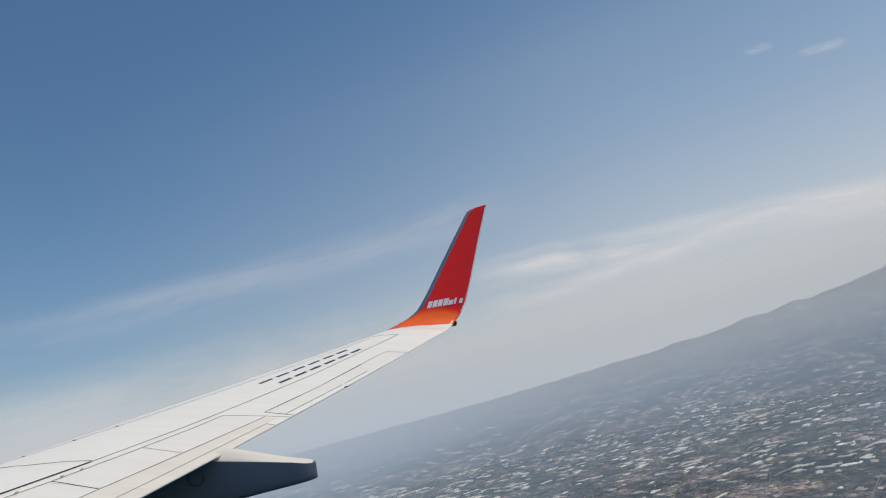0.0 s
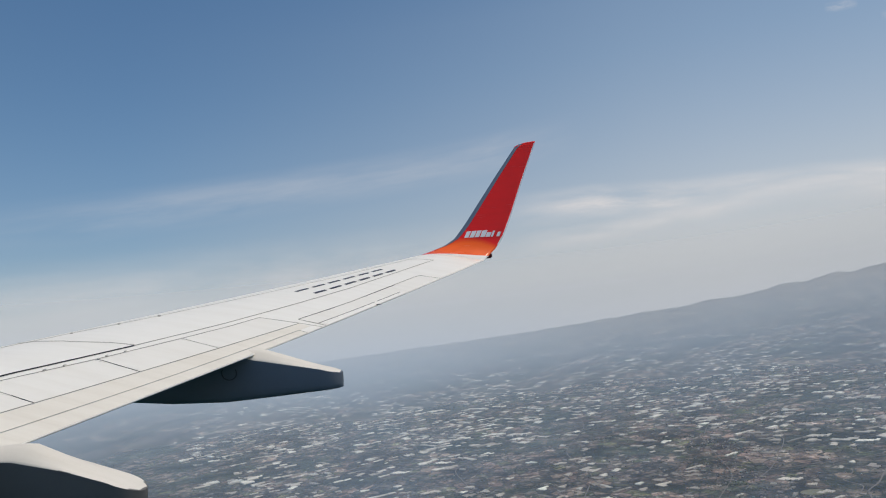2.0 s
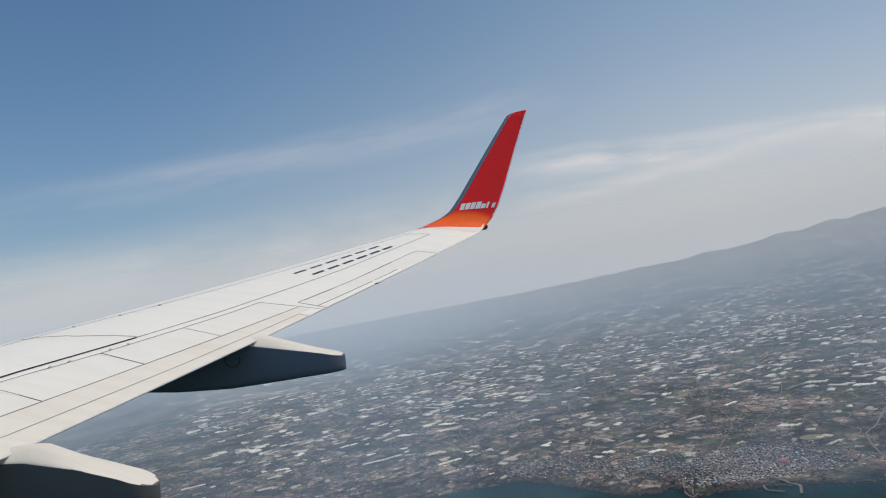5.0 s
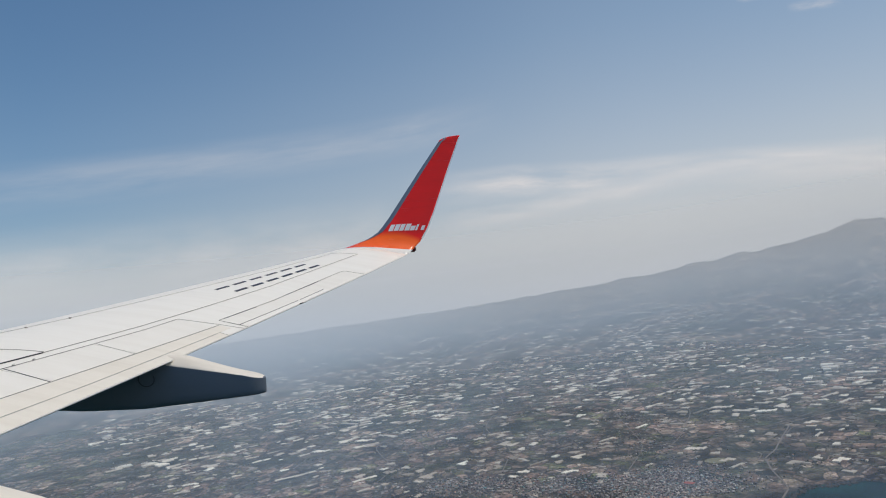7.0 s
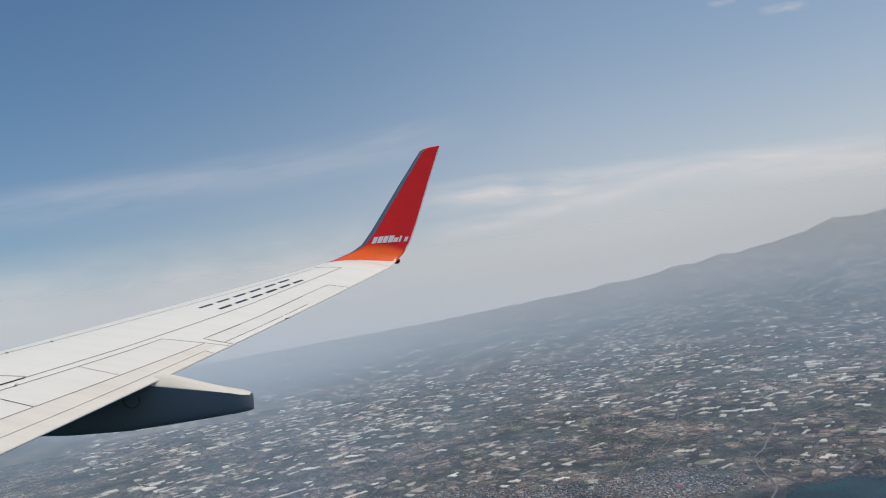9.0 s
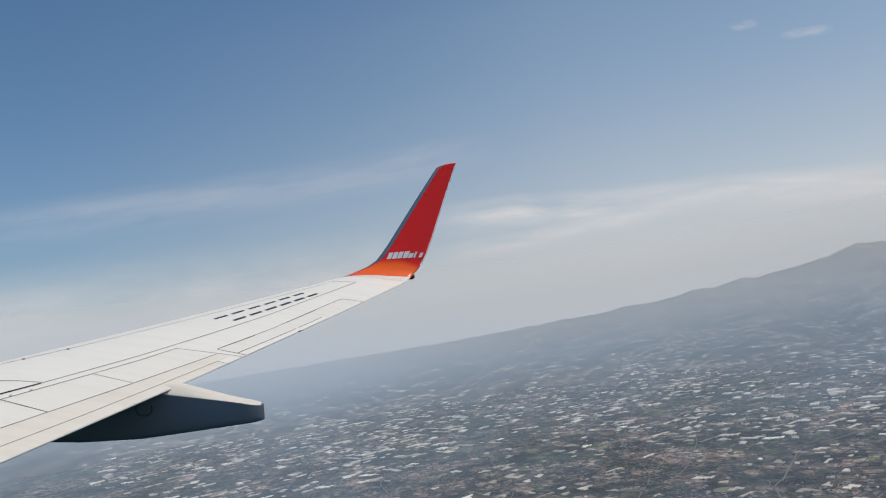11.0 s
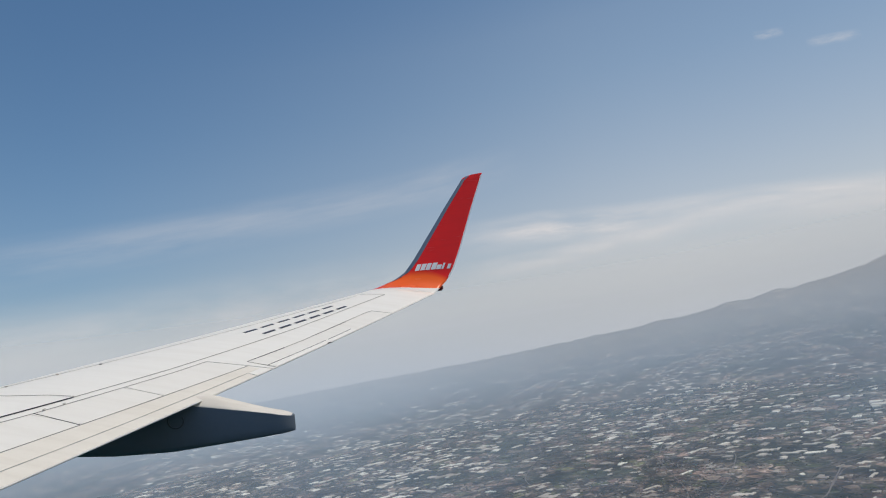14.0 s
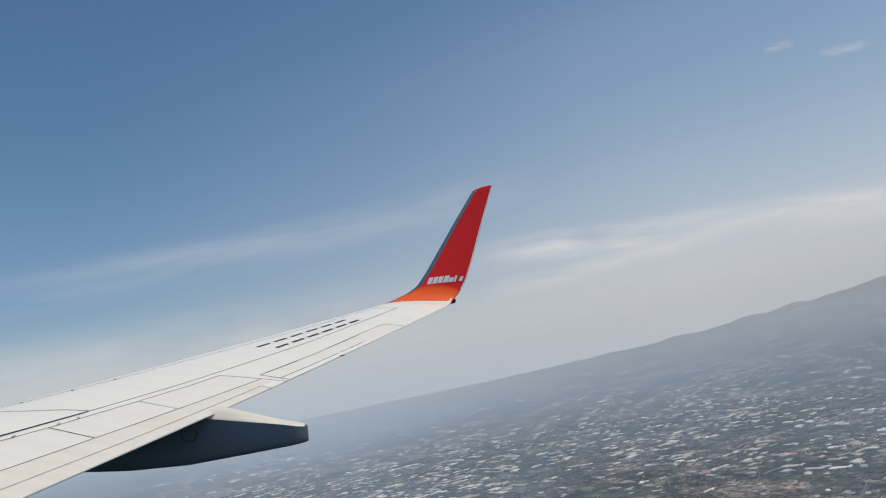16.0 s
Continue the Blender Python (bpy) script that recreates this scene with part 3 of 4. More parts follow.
def build_haze_sheet():
    """A thin bowl of sheet round the aircraft, painted as the haze of distance: low over the water and open to the sky.
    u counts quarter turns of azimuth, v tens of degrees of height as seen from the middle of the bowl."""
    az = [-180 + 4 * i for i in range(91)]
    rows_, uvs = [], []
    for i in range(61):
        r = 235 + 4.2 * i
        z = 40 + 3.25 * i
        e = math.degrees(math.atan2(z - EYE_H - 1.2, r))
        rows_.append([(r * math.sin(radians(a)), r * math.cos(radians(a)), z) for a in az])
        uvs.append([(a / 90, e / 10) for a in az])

    # opacity follows view height, standing in for haze that thickens with distance
    def haze_opacity(nt, u, v):
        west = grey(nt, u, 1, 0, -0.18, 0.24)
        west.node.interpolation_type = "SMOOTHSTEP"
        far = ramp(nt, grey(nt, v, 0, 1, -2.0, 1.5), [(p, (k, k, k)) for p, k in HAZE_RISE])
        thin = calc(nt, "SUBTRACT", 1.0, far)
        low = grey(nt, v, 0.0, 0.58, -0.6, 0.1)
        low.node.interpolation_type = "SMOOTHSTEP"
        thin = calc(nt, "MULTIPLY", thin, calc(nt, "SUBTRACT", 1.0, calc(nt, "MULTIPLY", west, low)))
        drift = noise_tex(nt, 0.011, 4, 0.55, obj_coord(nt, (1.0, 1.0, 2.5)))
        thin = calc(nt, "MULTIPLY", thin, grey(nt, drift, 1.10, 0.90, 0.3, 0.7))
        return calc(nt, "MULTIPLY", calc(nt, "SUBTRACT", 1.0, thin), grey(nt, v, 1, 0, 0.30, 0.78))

    mat = veil_material("haze", (0.5, 0.5, 0.5), haze_opacity, 0.05)
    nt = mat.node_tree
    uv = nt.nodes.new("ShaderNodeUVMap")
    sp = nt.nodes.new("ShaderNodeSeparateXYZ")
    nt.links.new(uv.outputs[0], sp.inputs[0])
    # haze tint painted by view height: blue low down, warm grey at the horizon
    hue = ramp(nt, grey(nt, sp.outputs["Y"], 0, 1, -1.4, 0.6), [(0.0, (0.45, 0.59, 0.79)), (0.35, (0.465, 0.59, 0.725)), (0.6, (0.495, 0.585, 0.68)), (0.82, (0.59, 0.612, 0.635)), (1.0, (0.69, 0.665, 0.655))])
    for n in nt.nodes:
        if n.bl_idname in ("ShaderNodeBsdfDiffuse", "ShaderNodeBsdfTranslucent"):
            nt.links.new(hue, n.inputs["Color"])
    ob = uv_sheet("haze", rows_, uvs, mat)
    tagged(ob, "thin blue-grey sheet painted as distance haze over the land", "haze", kind="structure")


# sheet opacity painted for distance haze, from straight below the coast (0) to above the hills (1)
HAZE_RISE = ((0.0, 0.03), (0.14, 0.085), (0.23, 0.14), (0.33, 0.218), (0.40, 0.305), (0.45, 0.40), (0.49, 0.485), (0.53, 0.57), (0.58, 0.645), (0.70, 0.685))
build_haze_sheet()


def build_cloud(path, width, strength, seed, label, streak=3.0):
    """A streak of cirrus along a line of (azimuth, elevation), seen from the wing."""
    r = 4550
    rows_, uvs = [], []
    n, m = 40, 10
    ts = np.linspace(0, 1, len(path))
    for j in range(m + 1):
        row, urow = [], []
        for i in range(n + 1):
            t = i / n
            a, e = lerp(t, ts, [p[0] for p in path]), lerp(t, ts, [p[1] for p in path])
            e += (j / m - 0.5) * width
            a, e = radians(a), radians(e)
            row.append((r * math.sin(a) * math.cos(e), r * math.cos(a) * math.cos(e), EYE_H + r * math.sin(e)))
            urow.append((t, j / m))
        rows_.append(row)
        uvs.append(urow)

    def alpha(nt, u, v):
        across = calc(nt, "MULTIPLY", calc(nt, "MULTIPLY", v, calc(nt, "SUBTRACT", 1.0, v)), 4.0)
        along = calc(nt, "MINIMUM", grey(nt, u, 0, 1, 0, 0.22), grey(nt, u, 1, 0, 0.78, 1.0))
        xyz = nt.nodes.new("ShaderNodeCombineXYZ")
        nt.links.new(calc(nt, "MULTIPLY", u, streak), xyz.inputs[0])
        nt.links.new(calc(nt, "MULTIPLY", v, 1.6), xyz.inputs[1])
        xyz.inputs[2].default_value = seed
        nz = noise_tex(nt, 1.6, 6, 0.6, xyz.outputs[0])
        k = calc(nt, "MULTIPLY", calc(nt, "POWER", across, 1.6), along)
        k = calc(nt, "MULTIPLY", k, grey(nt, nz, 0.05, 1, 0.30, 0.72))
        return calc(nt, "MULTIPLY", k, strength)

    # the streak gives its own glow in place of sunlight on the cloud
    ob = uv_sheet("cirrus_cloud", rows_, uvs, glow_veil("cirrus", (0.73, 0.695, 0.685), 1.0, alpha))
    tagged(ob, label, "cloud", group="cirrus streaks", kind="structure")


def build_far_haze():
    """A glowing sheet painted as the milky band of distant air all round the horizon, behind the hills; v counts tens
    of degrees of elevation.
    """
    r = 4700
    az = list(range(-180, 181, 5))
    els = [-6, -3, -1, 0, 1, 2, 4, 6, 8, 10, 13, 16, 20, 25, 30, 36]
    rows_ = [[(r * math.sin(radians(a)) * math.cos(radians(e)), r * math.cos(radians(a)) * math.cos(radians(e)), EYE_H + r * math.sin(radians(e))) for a in az] for e in els]
    uvs = [[(a / 180, e / 10) for a in az] for e in els]

    def alpha(nt, u, v):
        w = grey(nt, u, 0.80, 1.95, -0.15, 0.07)
        k = calc(nt, "EXPONENT", calc(nt, "MULTIPLY", calc(nt, "MAXIMUM", v, 0.0), calc(nt, "DIVIDE", -1.15, w)))
        return calc(nt, "MULTIPLY", calc(nt, "MULTIPLY", k, 0.92), grey(nt, v, 1, 0, 2.4, 3.6))

    ob = uv_sheet("backdrop", rows_, uvs, glow_veil("far_haze", ((0.635, 0.585, 0.56), (0.49, 0.555, 0.605)), 1.0, alpha))
    tagged(ob, "milky warm-grey band of distant haze along the horizon", "haze", kind="structure")


build_far_haze()
build_cloud([(-1, 9.4), (8, 9.2), (14, 8.5), (23, 8.0), (33, 6.6), (44, 4.8)], 3.3, 0.92, 1.0, "long pale cirrus streak low in the sky")
build_cloud([(-40, 10.5), (-26, 12.0), (-14, 13.0), (0, 13.9), (8, 14.7)], 3.9, 0.24, 4.0, "faint slanting cirrus streak in blue sky")
build_cloud([(-60, 4.4), (-27, 5.6), (-16, 6.0), (-6, 6.0), (-1.2, 6.2)], 7.5, 0.5, 7.0, "broad milky cirrus band above the haze")
build_cloud([(1.5, 6.6), (5, 6.9), (10, 6.9), (16, 7.1), (21, 7.6)], 1.9, 0.6, 23.0, "thin strand below the long cirrus streak")
build_cloud([(25.9, 19.25), (28.0, 19.0)], 0.8, 0.34, 11.0, "small white wisp of cloud", 1.2)
build_cloud([(29.1, 17.75), (32.6, 17.25)], 0.85, 0.36, 15.0, "small white wisp of cloud", 1.6)


# ---- what stands on the land ----
rng = random.Random(7)
TOWN = ((165, 552, 48, 40), (165, 552, 48, 40), (165, 545, 52, 34), (150, 532, 34, 18), (196, 530, 26, 30), (196, 530, 26, 30), (186, 585, 36, 22), (150, 560, 30, 25),
        (50, 615, 34, 20), (95, 582, 28, 24), (15, 640, 30, 18), (195, 720, 26, 60), (228, 850, 22, 60))


def town_density(x, y):
    d = 0.0
    for cx, cy, rx, ry in TOWN:
        q = ((x - cx) / rx) ** 2 + ((y - cy) / ry) ** 2
        d = max(d, 1.15 - q)
    return d


def row_angle(x, y):
    """Holdings follow one old grid of field walls, along one of its two ways."""
    across = n2(x, y, 42, 40.0) > 0.16
    return radians(42 + 16 * n2(x, y, 130, 12.0) - (90 if across else 0))


def m_plain(name, stops, rough, island=True, spec=0.3):
    """Colour from a ramp, picked at random piece by piece, with fine mottling."""
    m, nt, b = material(name)
    if island:
        r = nt.nodes.new("ShaderNodeNewGeometry").outputs["Random Per Island"]
    else:
        r = nt.nodes.new("ShaderNodeObjectInfo").outputs["Random"]
    f = noise_tex(nt, 1.3, 4, 0.65, obj_coord(nt))
    col = ramp(nt, r, stops)
    nt.links.new(mix(nt, grey(nt, f, 0, 0.35, 0.35, 0.75), col, (0.16, 0.15, 0.14)), b.inputs["Base Color"])
    nt.links.new(grey(nt, f, rough - 0.1, rough + 0.15), b.inputs["Roughness"])
    b.inputs["Specular IOR Level"].default_value = spec
    return m


FILM = [(0.0, (0.18, 0.15, 0.11)), (0.2, (0.34, 0.285, 0.22)), (0.45, (0.53, 0.46, 0.37)), (0.72, (0.70, 0.62, 0.51)), (0.90, (0.86, 0.785, 0.66)), (1.0, (0.96, 0.93, 0.78))]
M_FILM_ONE = m_plain("greenhouse_film", FILM, 0.4, False, 0.5)
M_FILM = m_plain("greenhouse_film_rows", FILM, 0.4, True, 0.5)


def tunnel_block(length, count, wide, high):
    """Joined tunnels side by side: arched profile swept along x, ends closed."""
    prof = []
    for i in range(count):
        y0 = i * wide
        prof += [(y0, high * 0.45), (y0 + wide * 0.22, high * 0.85), (y0 + wide * 0.5, high), (y0 + wide * 0.78, high * 0.85)]
    prof.append((count * wide, high * 0.45))
    prof = [(0, -1.5)] + prof + [(count * wide, -1.5)]
    half = count * wide / 2
    n = len(prof)
    verts = [(sx * length / 2, y - half, z) for sx in (-1, 1) for y, z in prof]
    faces = [(i, i + 1, n + i + 1, n + i) for i in range(n - 1)] + [tuple(range(n)), tuple(range(2 * n - 1, n - 1, -1))]
    return verts, faces


def cluster(seed):
    """A holding: blocks of tunnels built on to one another over the years, with an uneven outline."""
    r = random.Random(seed)
    verts, faces, spots_ = [], [], []
    for k in range(r.choice((1, 1, 2, 3, 3, 4, 5, 6))):
        count = r.choice((2, 2, 3, 3, 4))
        wide = r.uniform(1.2, 1.8)
        length, broad = r.uniform(5.0, 10.5), count * wide
        if spots_:
            ox, oy, pl, pb = r.choice(spots_)
            side = r.choice((-1, 1))
            if r.random() < 0.42:
                ox, oy = ox + side * (pl + length) / 2 + side * r.choice((0.15, 0.5)), oy + r.uniform(-1.5, 1.5)
            else:
                ox, oy = ox + r.uniform(-2.5, 2.5), oy + side * (pb + broad) / 2 + side * r.choice((0.1, 0.4))
        else:
            ox = oy = 0.0
        spots_.append((ox, oy, length, broad))
        v, f = tunnel_block(length, count, wide, r.uniform(0.7, 1.1))
        tilt = r.gauss(0, 0.07)
        ct, st = math.cos(tilt), math.sin(tilt)
        base = len(verts)
        verts += [(a * ct - b * st + ox, a * st + b * ct + oy, c + 0.02 * k) for a, b, c in v]
        faces += [tuple(i + base for i in q) for q in f]
    return verts, faces


def mesh_from(name, verts, faces, mat, smooth=False):
    me = bpy.data.meshes.new(name)
    me.from_pydata(verts, [], faces)
    me.materials.append(mat)
    if smooth:
        for p in me.polygons:
            p.use_smooth = True
    me.update()
    return me


def merge(name, pieces, mat, label, category):
    """One object of many small pieces: (verts, faces, x, y, z, turn, scale)."""
    V, F, base = [], [], 0
    for verts, faces, x, y, z, turn, sc in pieces:
        a = np.array(verts) * sc
        c, s_ = math.cos(turn), math.sin(turn)
        V.append(np.stack([a[:, 0] * c - a[:, 1] * s_ + x, a[:, 0] * s_ + a[:, 1] * c + y, a[:, 2] + z], 1))
        F += [tuple(i + base for i in q) for q in faces]
        base += len(verts)
    ob = new(name, mesh_from(name, np.concatenate(V).tolist(), F, mat))
    return tagged(ob, label, category, kind="stuff")


shapes = [cluster(100 + i) for i in range(24)]
shape_meshes = [mesh_from("greenhouse", v, f, M_FILM_ONE) for v, f in shapes]
spots, taken = [], {}
tries = 0
while len(spots) < 2700 and tries < 150000:
    tries += 1
    az_ = radians(rng.uniform(-40, 44))
    r_ = math.sqrt(rng.uniform(480 ** 2, 2900 ** 2))
    x, y = r_ * math.sin(az_), r_ * math.cos(az_)
    if y < coast_y(x) + 14 or town_density(x, y) > 0.25 or min(terrain(x - 14, y), terrain(x + 14, y)) < 1.5:
        continue
    dens = 0.11 + 1.1 * n2(x, y, 190, 21.0) + 2.1 * n2(x, y, 48, 22.0)
    if r_ < 950 and az_ > 0.3:
        dens += 0.3
    dens *= 1.08 - 1.0 * smooth01((r_ - 950) / 1250)
    dens *= smooth01((math.degrees(az_) + 25 + 4 * n2(x, y, 200, 31.0)) / 6)
    if rng.random() > dens:
        continue
    cell = (int(x // 18), int(y // 18))
    if any((x - a) ** 2 + (y - b) ** 2 < 300 for i in (-1, 0, 1) for k in (-1, 0, 1) for a, b in taken.get((cell[0] + i, cell[1] + k), ())):
        continue
    taken.setdefault(cell, []).append((x, y))
    spots.append((x, y, r_))
spots.sort(key=lambda q: q[2])
rest = []
for i, (x, y, r_) in enumerate(spots):
    k = rng.randrange(24)
    turn, sc, z = row_angle(x, y) + rng.gauss(0, 0.10), rng.uniform(0.55, 1.25) + rng.random() ** 3 * 0.8, terrain(x, y)
    sc *= 0.55 + 0.45 * smooth01((r_ - 520) / 600)
    if i < 300:
        ob = new("greenhouse", shape_meshes[k])
        ob.matrix_world = Matrix.LocRotScale((x, y, z), Euler((0, 0, turn)), (sc, sc, 1))
        tagged(ob, "block of white film greenhouse tunnels among dark fields", "greenhouse", "greenhouse blocks on the plain")
    else:
        rest.append((*shapes[k], x, y, z, turn, sc))
merge("greenhouse_rows", rest, M_FILM, "hundreds of pale greenhouse blocks scattered over the plain", "greenhouses")


# hedges and copses
def clump_shape(seed):
    r = random.Random(seed)
    bm = bmesh.new()
    bmesh.ops.create_icosphere(bm, subdivisions=1, radius=1)
    for v in bm.verts:
        v.co *= r.uniform(0.65, 1.25)
        v.co.z = v.co.z * 0.9 + 0.3
    bm.verts.index_update()
    out = ([tuple(v.co) for v in bm.verts], [tuple(v.index for v in f.verts) for f in bm.faces])
    bm.free()
    return out


clumps = [clump_shape(i) for i in range(8)]
M_LEAF = m_plain("windbreak_leaves", [(0.0, (0.022, 0.028, 0.018)), (0.5, (0.036, 0.044, 0.024)), (1.0, (0.060, 0.064, 0.034))], 0.8, True, 0.2)
bits = []
for i in range(3600):
    az_, r_ = radians(rng.uniform(-38, 42)), math.sqrt(rng.uniform(500 ** 2, 2200 ** 2))
    x, y = r_ * math.sin(az_), r_ * math.cos(az_)
    if y < coast_y(x) + 8:
        continue
    a = row_angle(x, y) + rng.choice((0, 0, math.pi / 2))
    n = rng.randint(4, 12)
    step = rng.uniform(0.8, 1.4)
    for k in range(n):
        px, py = x + (k - n / 2) * step * math.cos(a) + rng.gauss(0, 0.3), y + (k - n / 2) * step * math.sin(a) + rng.gauss(0, 0.3)
        if py > coast_y(px) + 4:
            bits.append((*clumps[rng.randrange(8)], px, py, terrain(px, py), rng.uniform(0, 6.3), rng.uniform(0.3, 0.7)))
for i in range(170):
    az_, r_ = radians(rng.uniform(-36, 40)), math.sqrt(rng.uniform(530 ** 2, 1500 ** 2))
    x, y = r_ * math.sin(az_), r_ * math.cos(az_)
    if y < coast_y(x) + 20 or town_density(x, y) > 0.1:
        continue
    for k in range(rng.randint(50, 120)):
        px, py = x + rng.gauss(0, 8), y + rng.gauss(0, 5)
        bits.append((*clumps[rng.randrange(8)], px, py, terrain(px, py), rng.uniform(0, 6.3), rng.uniform(0.35, 0.85)))
for i in range(34):
    x = rng.uniform(285, 460)
    y = coast_y(x) + rng.uniform(8, 34)
    for k in range(rng.randint(40, 90)):
        px, py = x + rng.gauss(0, 6), y + rng.gauss(0, 4)
        if py > coast_y(px) + 4:
            bits.append((*clumps[rng.randrange(8)], px, py, terrain(px, py), rng.uniform(0, 6.3), rng.uniform(0.35, 0.8)))
merge("windbreak_trees", bits, M_LEAF, "dark green windbreak hedges and copses between fields", "trees")


# houses
M_WALL = m_plain("house_wall_render", [(0.0, (0.20, 0.165, 0.14)), (0.5, (0.30, 0.265, 0.225)), (1.0, (0.50, 0.45, 0.40))], 0.8, False)
M_ROOF = m_plain("house_roof", [(0.0, (0.16, 0.16, 0.16)), (0.35, (0.38, 0.35, 0.31)), (0.55, (0.60, 0.56, 0.51)), (0.68, (0.42, 0.15, 0.09)), (0.8, (0.50, 0.30, 0.20)), (0.9, (0.12, 0.22, 0.36)), (1.0, (0.16, 0.30, 0.22))], 0.6, False)
M_TOWN = m_plain("town_buildings", [(0.0, (0.06, 0.05, 0.045)), (0.35, (0.15, 0.122, 0.105)), (0.62, (0.27, 0.235, 0.20)), (0.76, (0.44, 0.39, 0.34)), (0.83, (0.58, 0.53, 0.47)), (0.90, (0.40, 0.20, 0.14)), (0.95, (0.14, 0.26, 0.27)), (1.0, (0.20, 0.27, 0.20))], 0.7, True)


def house_shape(w, d, h, rise):
    wall_v = [(sx * w / 2, sy * d / 2, z) for z in (-1.0, h) for sx, sy in ((-1, -1), (1, -1), (1, 1), (-1, 1))]
    wall_f = [(0, 1, 5, 4), (1, 2, 6, 5), (2, 3, 7, 6), (3, 0, 4, 7), (4, 5, 6, 7)]
    o = 0.12
    a, b = w / 2 + o, d / 2 + o
    if rise > 0:
        roof_v = [(-a, -b, h), (a, -b, h), (a, b, h), (-a, b, h), (-a * 0.8, 0, h + rise), (a * 0.8, 0, h + rise)]
        roof_f = [(0, 1, 5, 4), (2, 3, 4, 5), (1, 2, 5), (3, 0, 4), (3, 2, 1, 0)]
    else:
        roof_v = [(sx * a, sy * b, h + z) for z in (0.0, 0.18) for sx, sy in ((-1, -1), (1, -1), (1, 1), (-1, 1))]
        roof_f = wall_f
    return wall_v, wall_f, roof_v, roof_f


kinds = [house_shape(rng.uniform(0.8, 1.6), rng.uniform(0.7, 1.2), rng.uniform(0.35, 0.8), rng.choice((0, 0, 0.5, 0.6))) for _ in range(10)]
kind_meshes = [(mesh_from("walls", a, b, M_WALL), mesh_from("roof", c, d, M_ROOF)) for a, b, c, d in kinds]
places = []
tries = 0
while len(places) < 8200 and tries < 60000:
    tries += 1
    cx, cy, rx, ry = TOWN[rng.randrange(len(TOWN))] if tries % 5 < 3 else (rng.uniform(-600, 1100), rng.uniform(540, 2300), 18, 14)
    if cy > 700 and rx > 20 and rng.random() < 0.75:
        continue
    x, y = cx + rng.gauss(0, 0.55) * rx, cy + rng.gauss(0, 0.55) * ry
    if y < coast_y(x) + 5 or terrain(x, y) < 1.2:
        continue
    places.append((x, y))
places.sort(key=lambda q: q[0] ** 2 + q[1] ** 2)
far_houses = []
for i, (x, y) in enumerate(places):
    k = rng.randrange(10)
    turn, sc, z = row_angle(x, y) + rng.choice((0, math.pi / 2)) + rng.gauss(0, 0.15), rng.uniform(0.8, 1.3), terrain(x, y)
    if i < 300:
        h = empty("house", Matrix.LocRotScale((x, y, z), Euler((0, 0, turn)), (sc, sc, sc)))
        tagged(h, "small pale house in the dense seaside town", "house", "houses of the seaside town")
        for nm, me in zip(("walls", "roof"), kind_meshes[k]):
            p = new(nm, me)
            p.parent = h
    else:
        a, b, c, d = kinds[k]
        far_houses.append((a + c, b + [tuple(q + len(a) for q in f) for f in d], x, y, z, turn, sc))
hall = empty("market_hall", Matrix.LocRotScale((188, 549, terrain(188, 549)), Euler((0, 0, row_angle(188, 549))), (1, 1, 1)))
tagged(hall, "broad low hall with a red roof amid town houses", "hall")
M_RED_ROOF = paint("red_sheet_roof", (0.34, 0.10, 0.07), 0.6, 0.25)
for nm, vs_, fs_, mat_ in zip(("walls", "roof"), house_shape(7.5, 4.5, 1.5, 0.9)[0::2], house_shape(7.5, 4.5, 1.5, 0.9)[1::2], (M_WALL, M_RED_ROOF)):
    p = new(nm, mesh_from(nm, vs_, fs_, mat_))
    p.parent = hall
merge("village_houses", far_houses, M_TOWN, "crowded pale houses of villages between the fields", "houses")


# roads, mole, playing field, shore rocks
m_, nt_, b_ = material("road_concrete")
nt_.links.new(ramp(nt_, noise_tex(nt_, 0.4, 5, 0.6, obj_coord(nt_)), [(0.3, (0.11, 0.09, 0.078)), (0.7, (0.19, 0.16, 0.135))]), b_.inputs["Base Color"])
b_.inputs["Roughness"].default_value = 0.85
M_ROAD = m_


def build_road(points, wide, name="road", label="narrow pale road winding between the fields", lift=0.25, kind="structure", category="road", mat=None):
    xs, ys = [p[0] for p in points], [p[1] for p in points]
    n = 24 * (len(points) - 1)
    ts = np.linspace(0, 1, len(points))
    # ease the corners by averaging along the line
    px = [lerp(i / n, ts, xs) for i in range(n + 1)]
    py = [lerp(i / n, ts, ys) for i in range(n + 1)]
    for _ in range(30):
        px = [px[0]] + [(a + b * 2 + c) / 4 for a, b, c in zip(px, px[1:], px[2:])] + [px[-1]]
        py = [py[0]] + [(a + b * 2 + c) / 4 for a, b, c in zip(py, py[1:], py[2:])] + [py[-1]]
    rows_ = []
    for i in range(n + 1):
        a, b = max(i - 1, 0), min(i + 1, n)
        t = Vector((px[b] - px[a], py[b] - py[a], 0)).normalized()
        sd = Vector((-t.y, t.x, 0)) * wide / 2
        p = Vector((px[i], py[i], 0))
        q = []
        z = max(terrain(p.x, p.y), 0.0) + lift
        for k in (-1, 1):
            w = p + sd * k
            zz = max(terrain(w.x, w.y), 0.0) + lift
            q += [Vector((w.x, w.y, max(z, zz))), Vector((w.x, w.y, min(z, zz) - 1.2 - lift))][::k]
        rows_.append([q[0], q[1], q[2], q[3]])
    bm = bmesh.new()
    grid(bm, rows_)
    ob = part(name, bm, mat or M_ROAD, None)
    return tagged(ob, label, category, kind=kind)


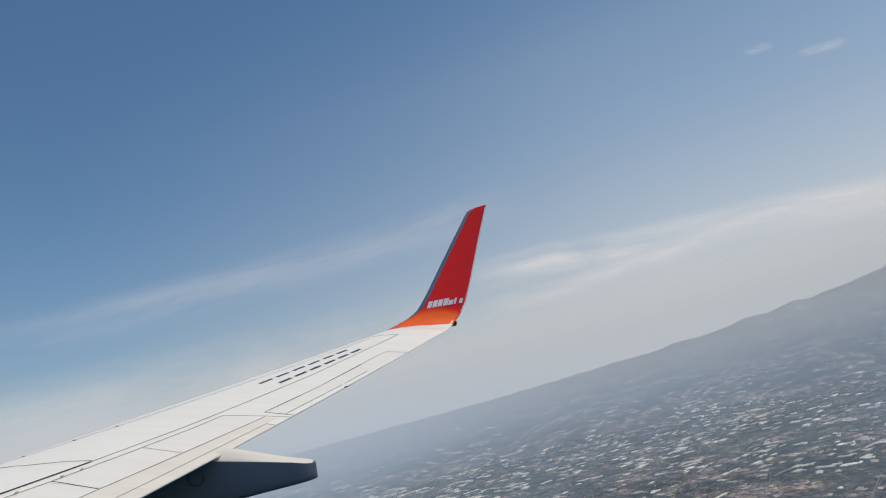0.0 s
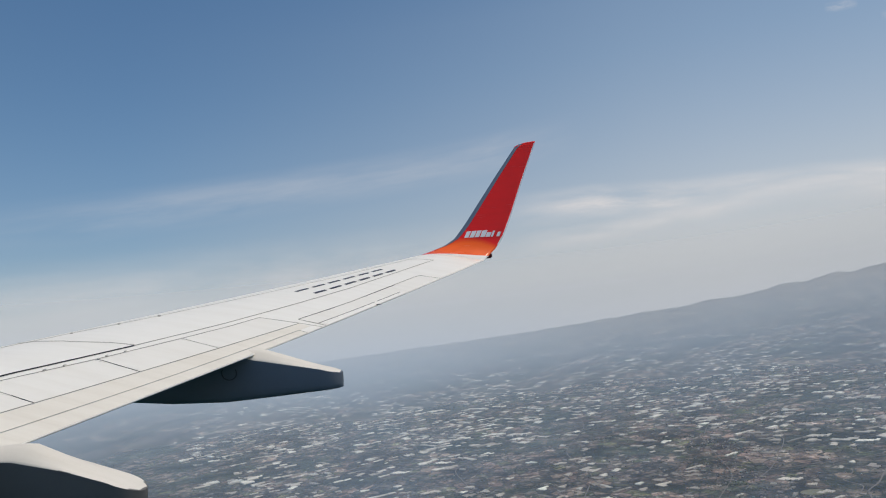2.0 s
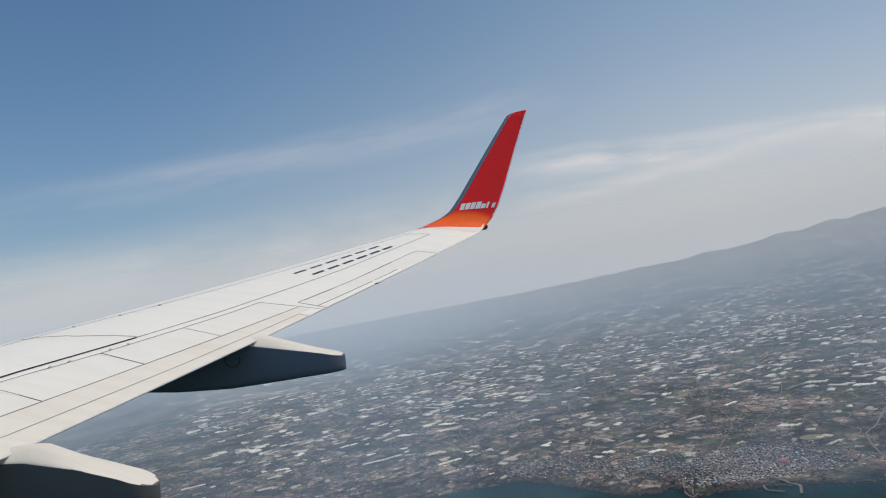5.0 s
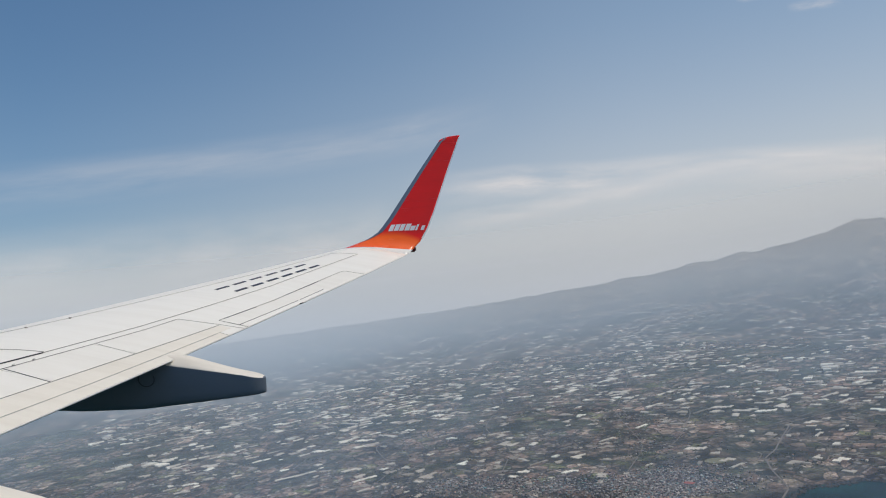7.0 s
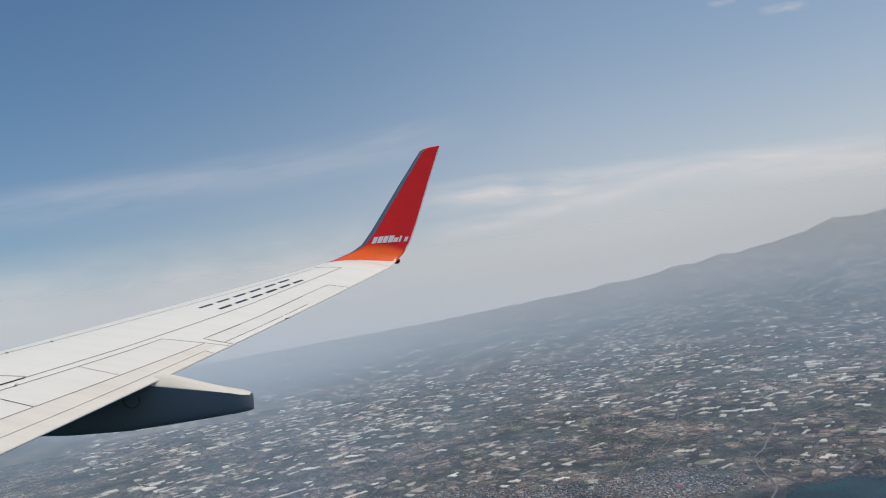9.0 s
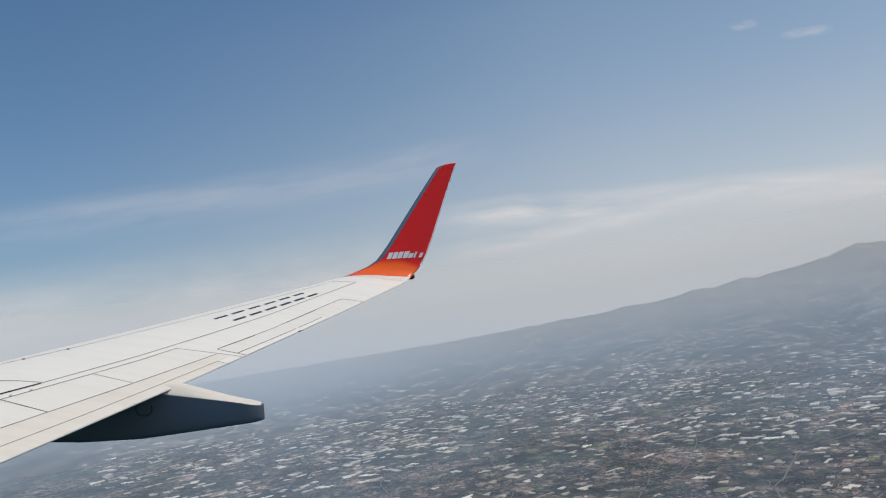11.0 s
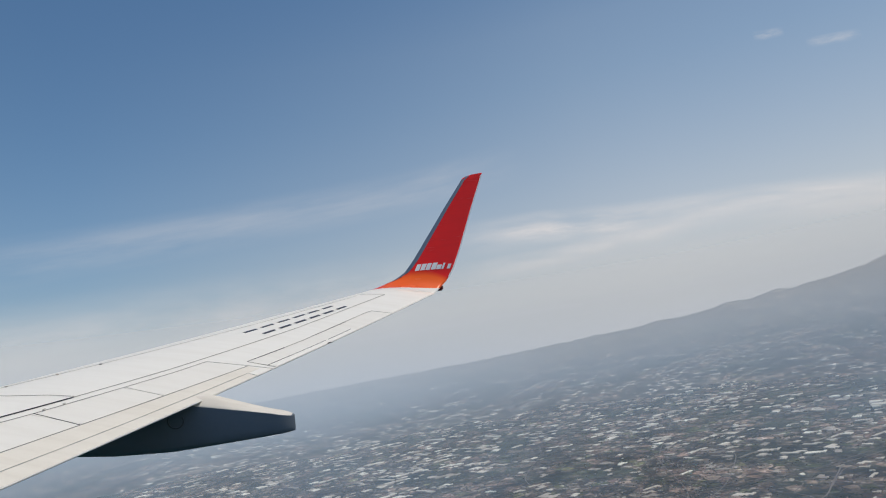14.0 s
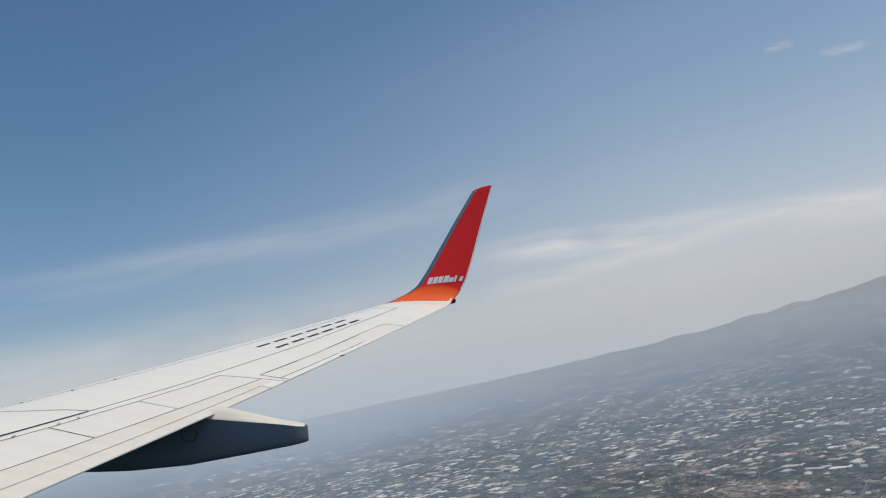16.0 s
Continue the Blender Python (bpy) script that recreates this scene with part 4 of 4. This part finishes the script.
for pts in ([(-420, 900), (-150, 800), (0, 775), (150, 700), (260, 690), (420, 760), (640, 800)],
            [(60, 660), (80, 760), (60, 900), (110, 1100), (90, 1400)],
            [(150, 590), (200, 700), (220, 900), (330, 1200), (420, 1600)],
            [(-600, 1150), (-300, 1060), (0, 1020), (300, 1010), (700, 1100), (1100, 1300)],
            [(-150, 800), (-120, 1000), (-200, 1300), (-150, 1700)]):
    build_road(pts, 0.9)
for pts in ([(300, 640), (340, 700), (420, 720), (520, 700)], [(100, 640), (60, 700), (-20, 760), (-130, 790)],
            [(-60, 660), (-40, 740), (-70, 860), (-20, 980)], [(190, 640), (240, 720), (300, 850), (290, 1000)], [(400, 580), (430, 640), (520, 680), (600, 800)]):
    build_road(pts, 0.8)
build_road([(860, 1230), (933, 1377), (1010, 1560), (1057, 1679), (1110, 1830), (1180, 1960), (1227, 2071)], 5.0, label="broad pale road curving up the slope")
build_road([(231, 496), (247, 518), (255, 561), (267, 597), (285, 617), (302, 645), (344, 711)], 1.3, label="pale coast road running inland from the town")
build_road([(255, 586), (272, 612), (266, 640), (290, 668), (284, 700), (306, 735)], 0.8)
build_road([(150, 690), (265, 714), (341, 716), (392, 734), (474, 767), (534, 790), (640, 850)], 1.4, label="straight pale road between the fields")

build_road([(172, 514), (180, 500), (174, 483)], 1.7, "breakwater", "pale concrete harbour mole curving into the sea", 0.9, "", "breakwater")
build_road([(160, 511), (158, 499), (167, 491)], 1.3, "breakwater", "low pale quay wall round a small harbour", 0.8, "", "breakwater")
build_road([(115, 541), (110, 516), (112, 505), (118, 512)], 1.3, "breakwater", "low pale quay wall beside the rocky inlet", 0.8, "", "breakwater")

bm = bmesh.new()
m_, nt_, b_ = material("playing_field_grass")
nt_.links.new(ramp(nt_, noise_tex(nt_, 0.3, 4, 0.6, obj_coord(nt_)), [(0.3, (0.13, 0.13, 0.07)), (0.7, (0.20, 0.18, 0.11))]), b_.inputs["Base Color"])
b_.inputs["Roughness"].default_value = 0.9
z0 = terrain(232, 608) + 0.6
grid(bm, [[(232 + rx_ * math.cos(2 * math.pi * i / 40), 608 + ry_ * math.sin(2 * math.pi * i / 40), z0 + dz) for i in range(40)] for rx_, ry_, dz in ((10.5, 9.5, -2), (10, 9, 0), (0.1, 0.1, 0.02))], closed=True)
tagged(part("playing_field", bm, m_, None), "oval dry-green playing field beside the town", "playing field")

stones = []
for i in range(2600):
    x = rng.uniform(10, 420)
    y = coast_y(x) + rng.gauss(-0.6, 2.0)
    stones.append((*clumps[rng.randrange(8)], x, y, -0.5, rng.uniform(0, 6.3), rng.uniform(0.4, 1.5)))
merge("shore_rocks", stones, m_plain("lava_rock", [(0.0, (0.014, 0.014, 0.015)), (1.0, (0.06, 0.055, 0.05))], 0.9, True, 0.2), "black lava rocks along the shore", "rocks")
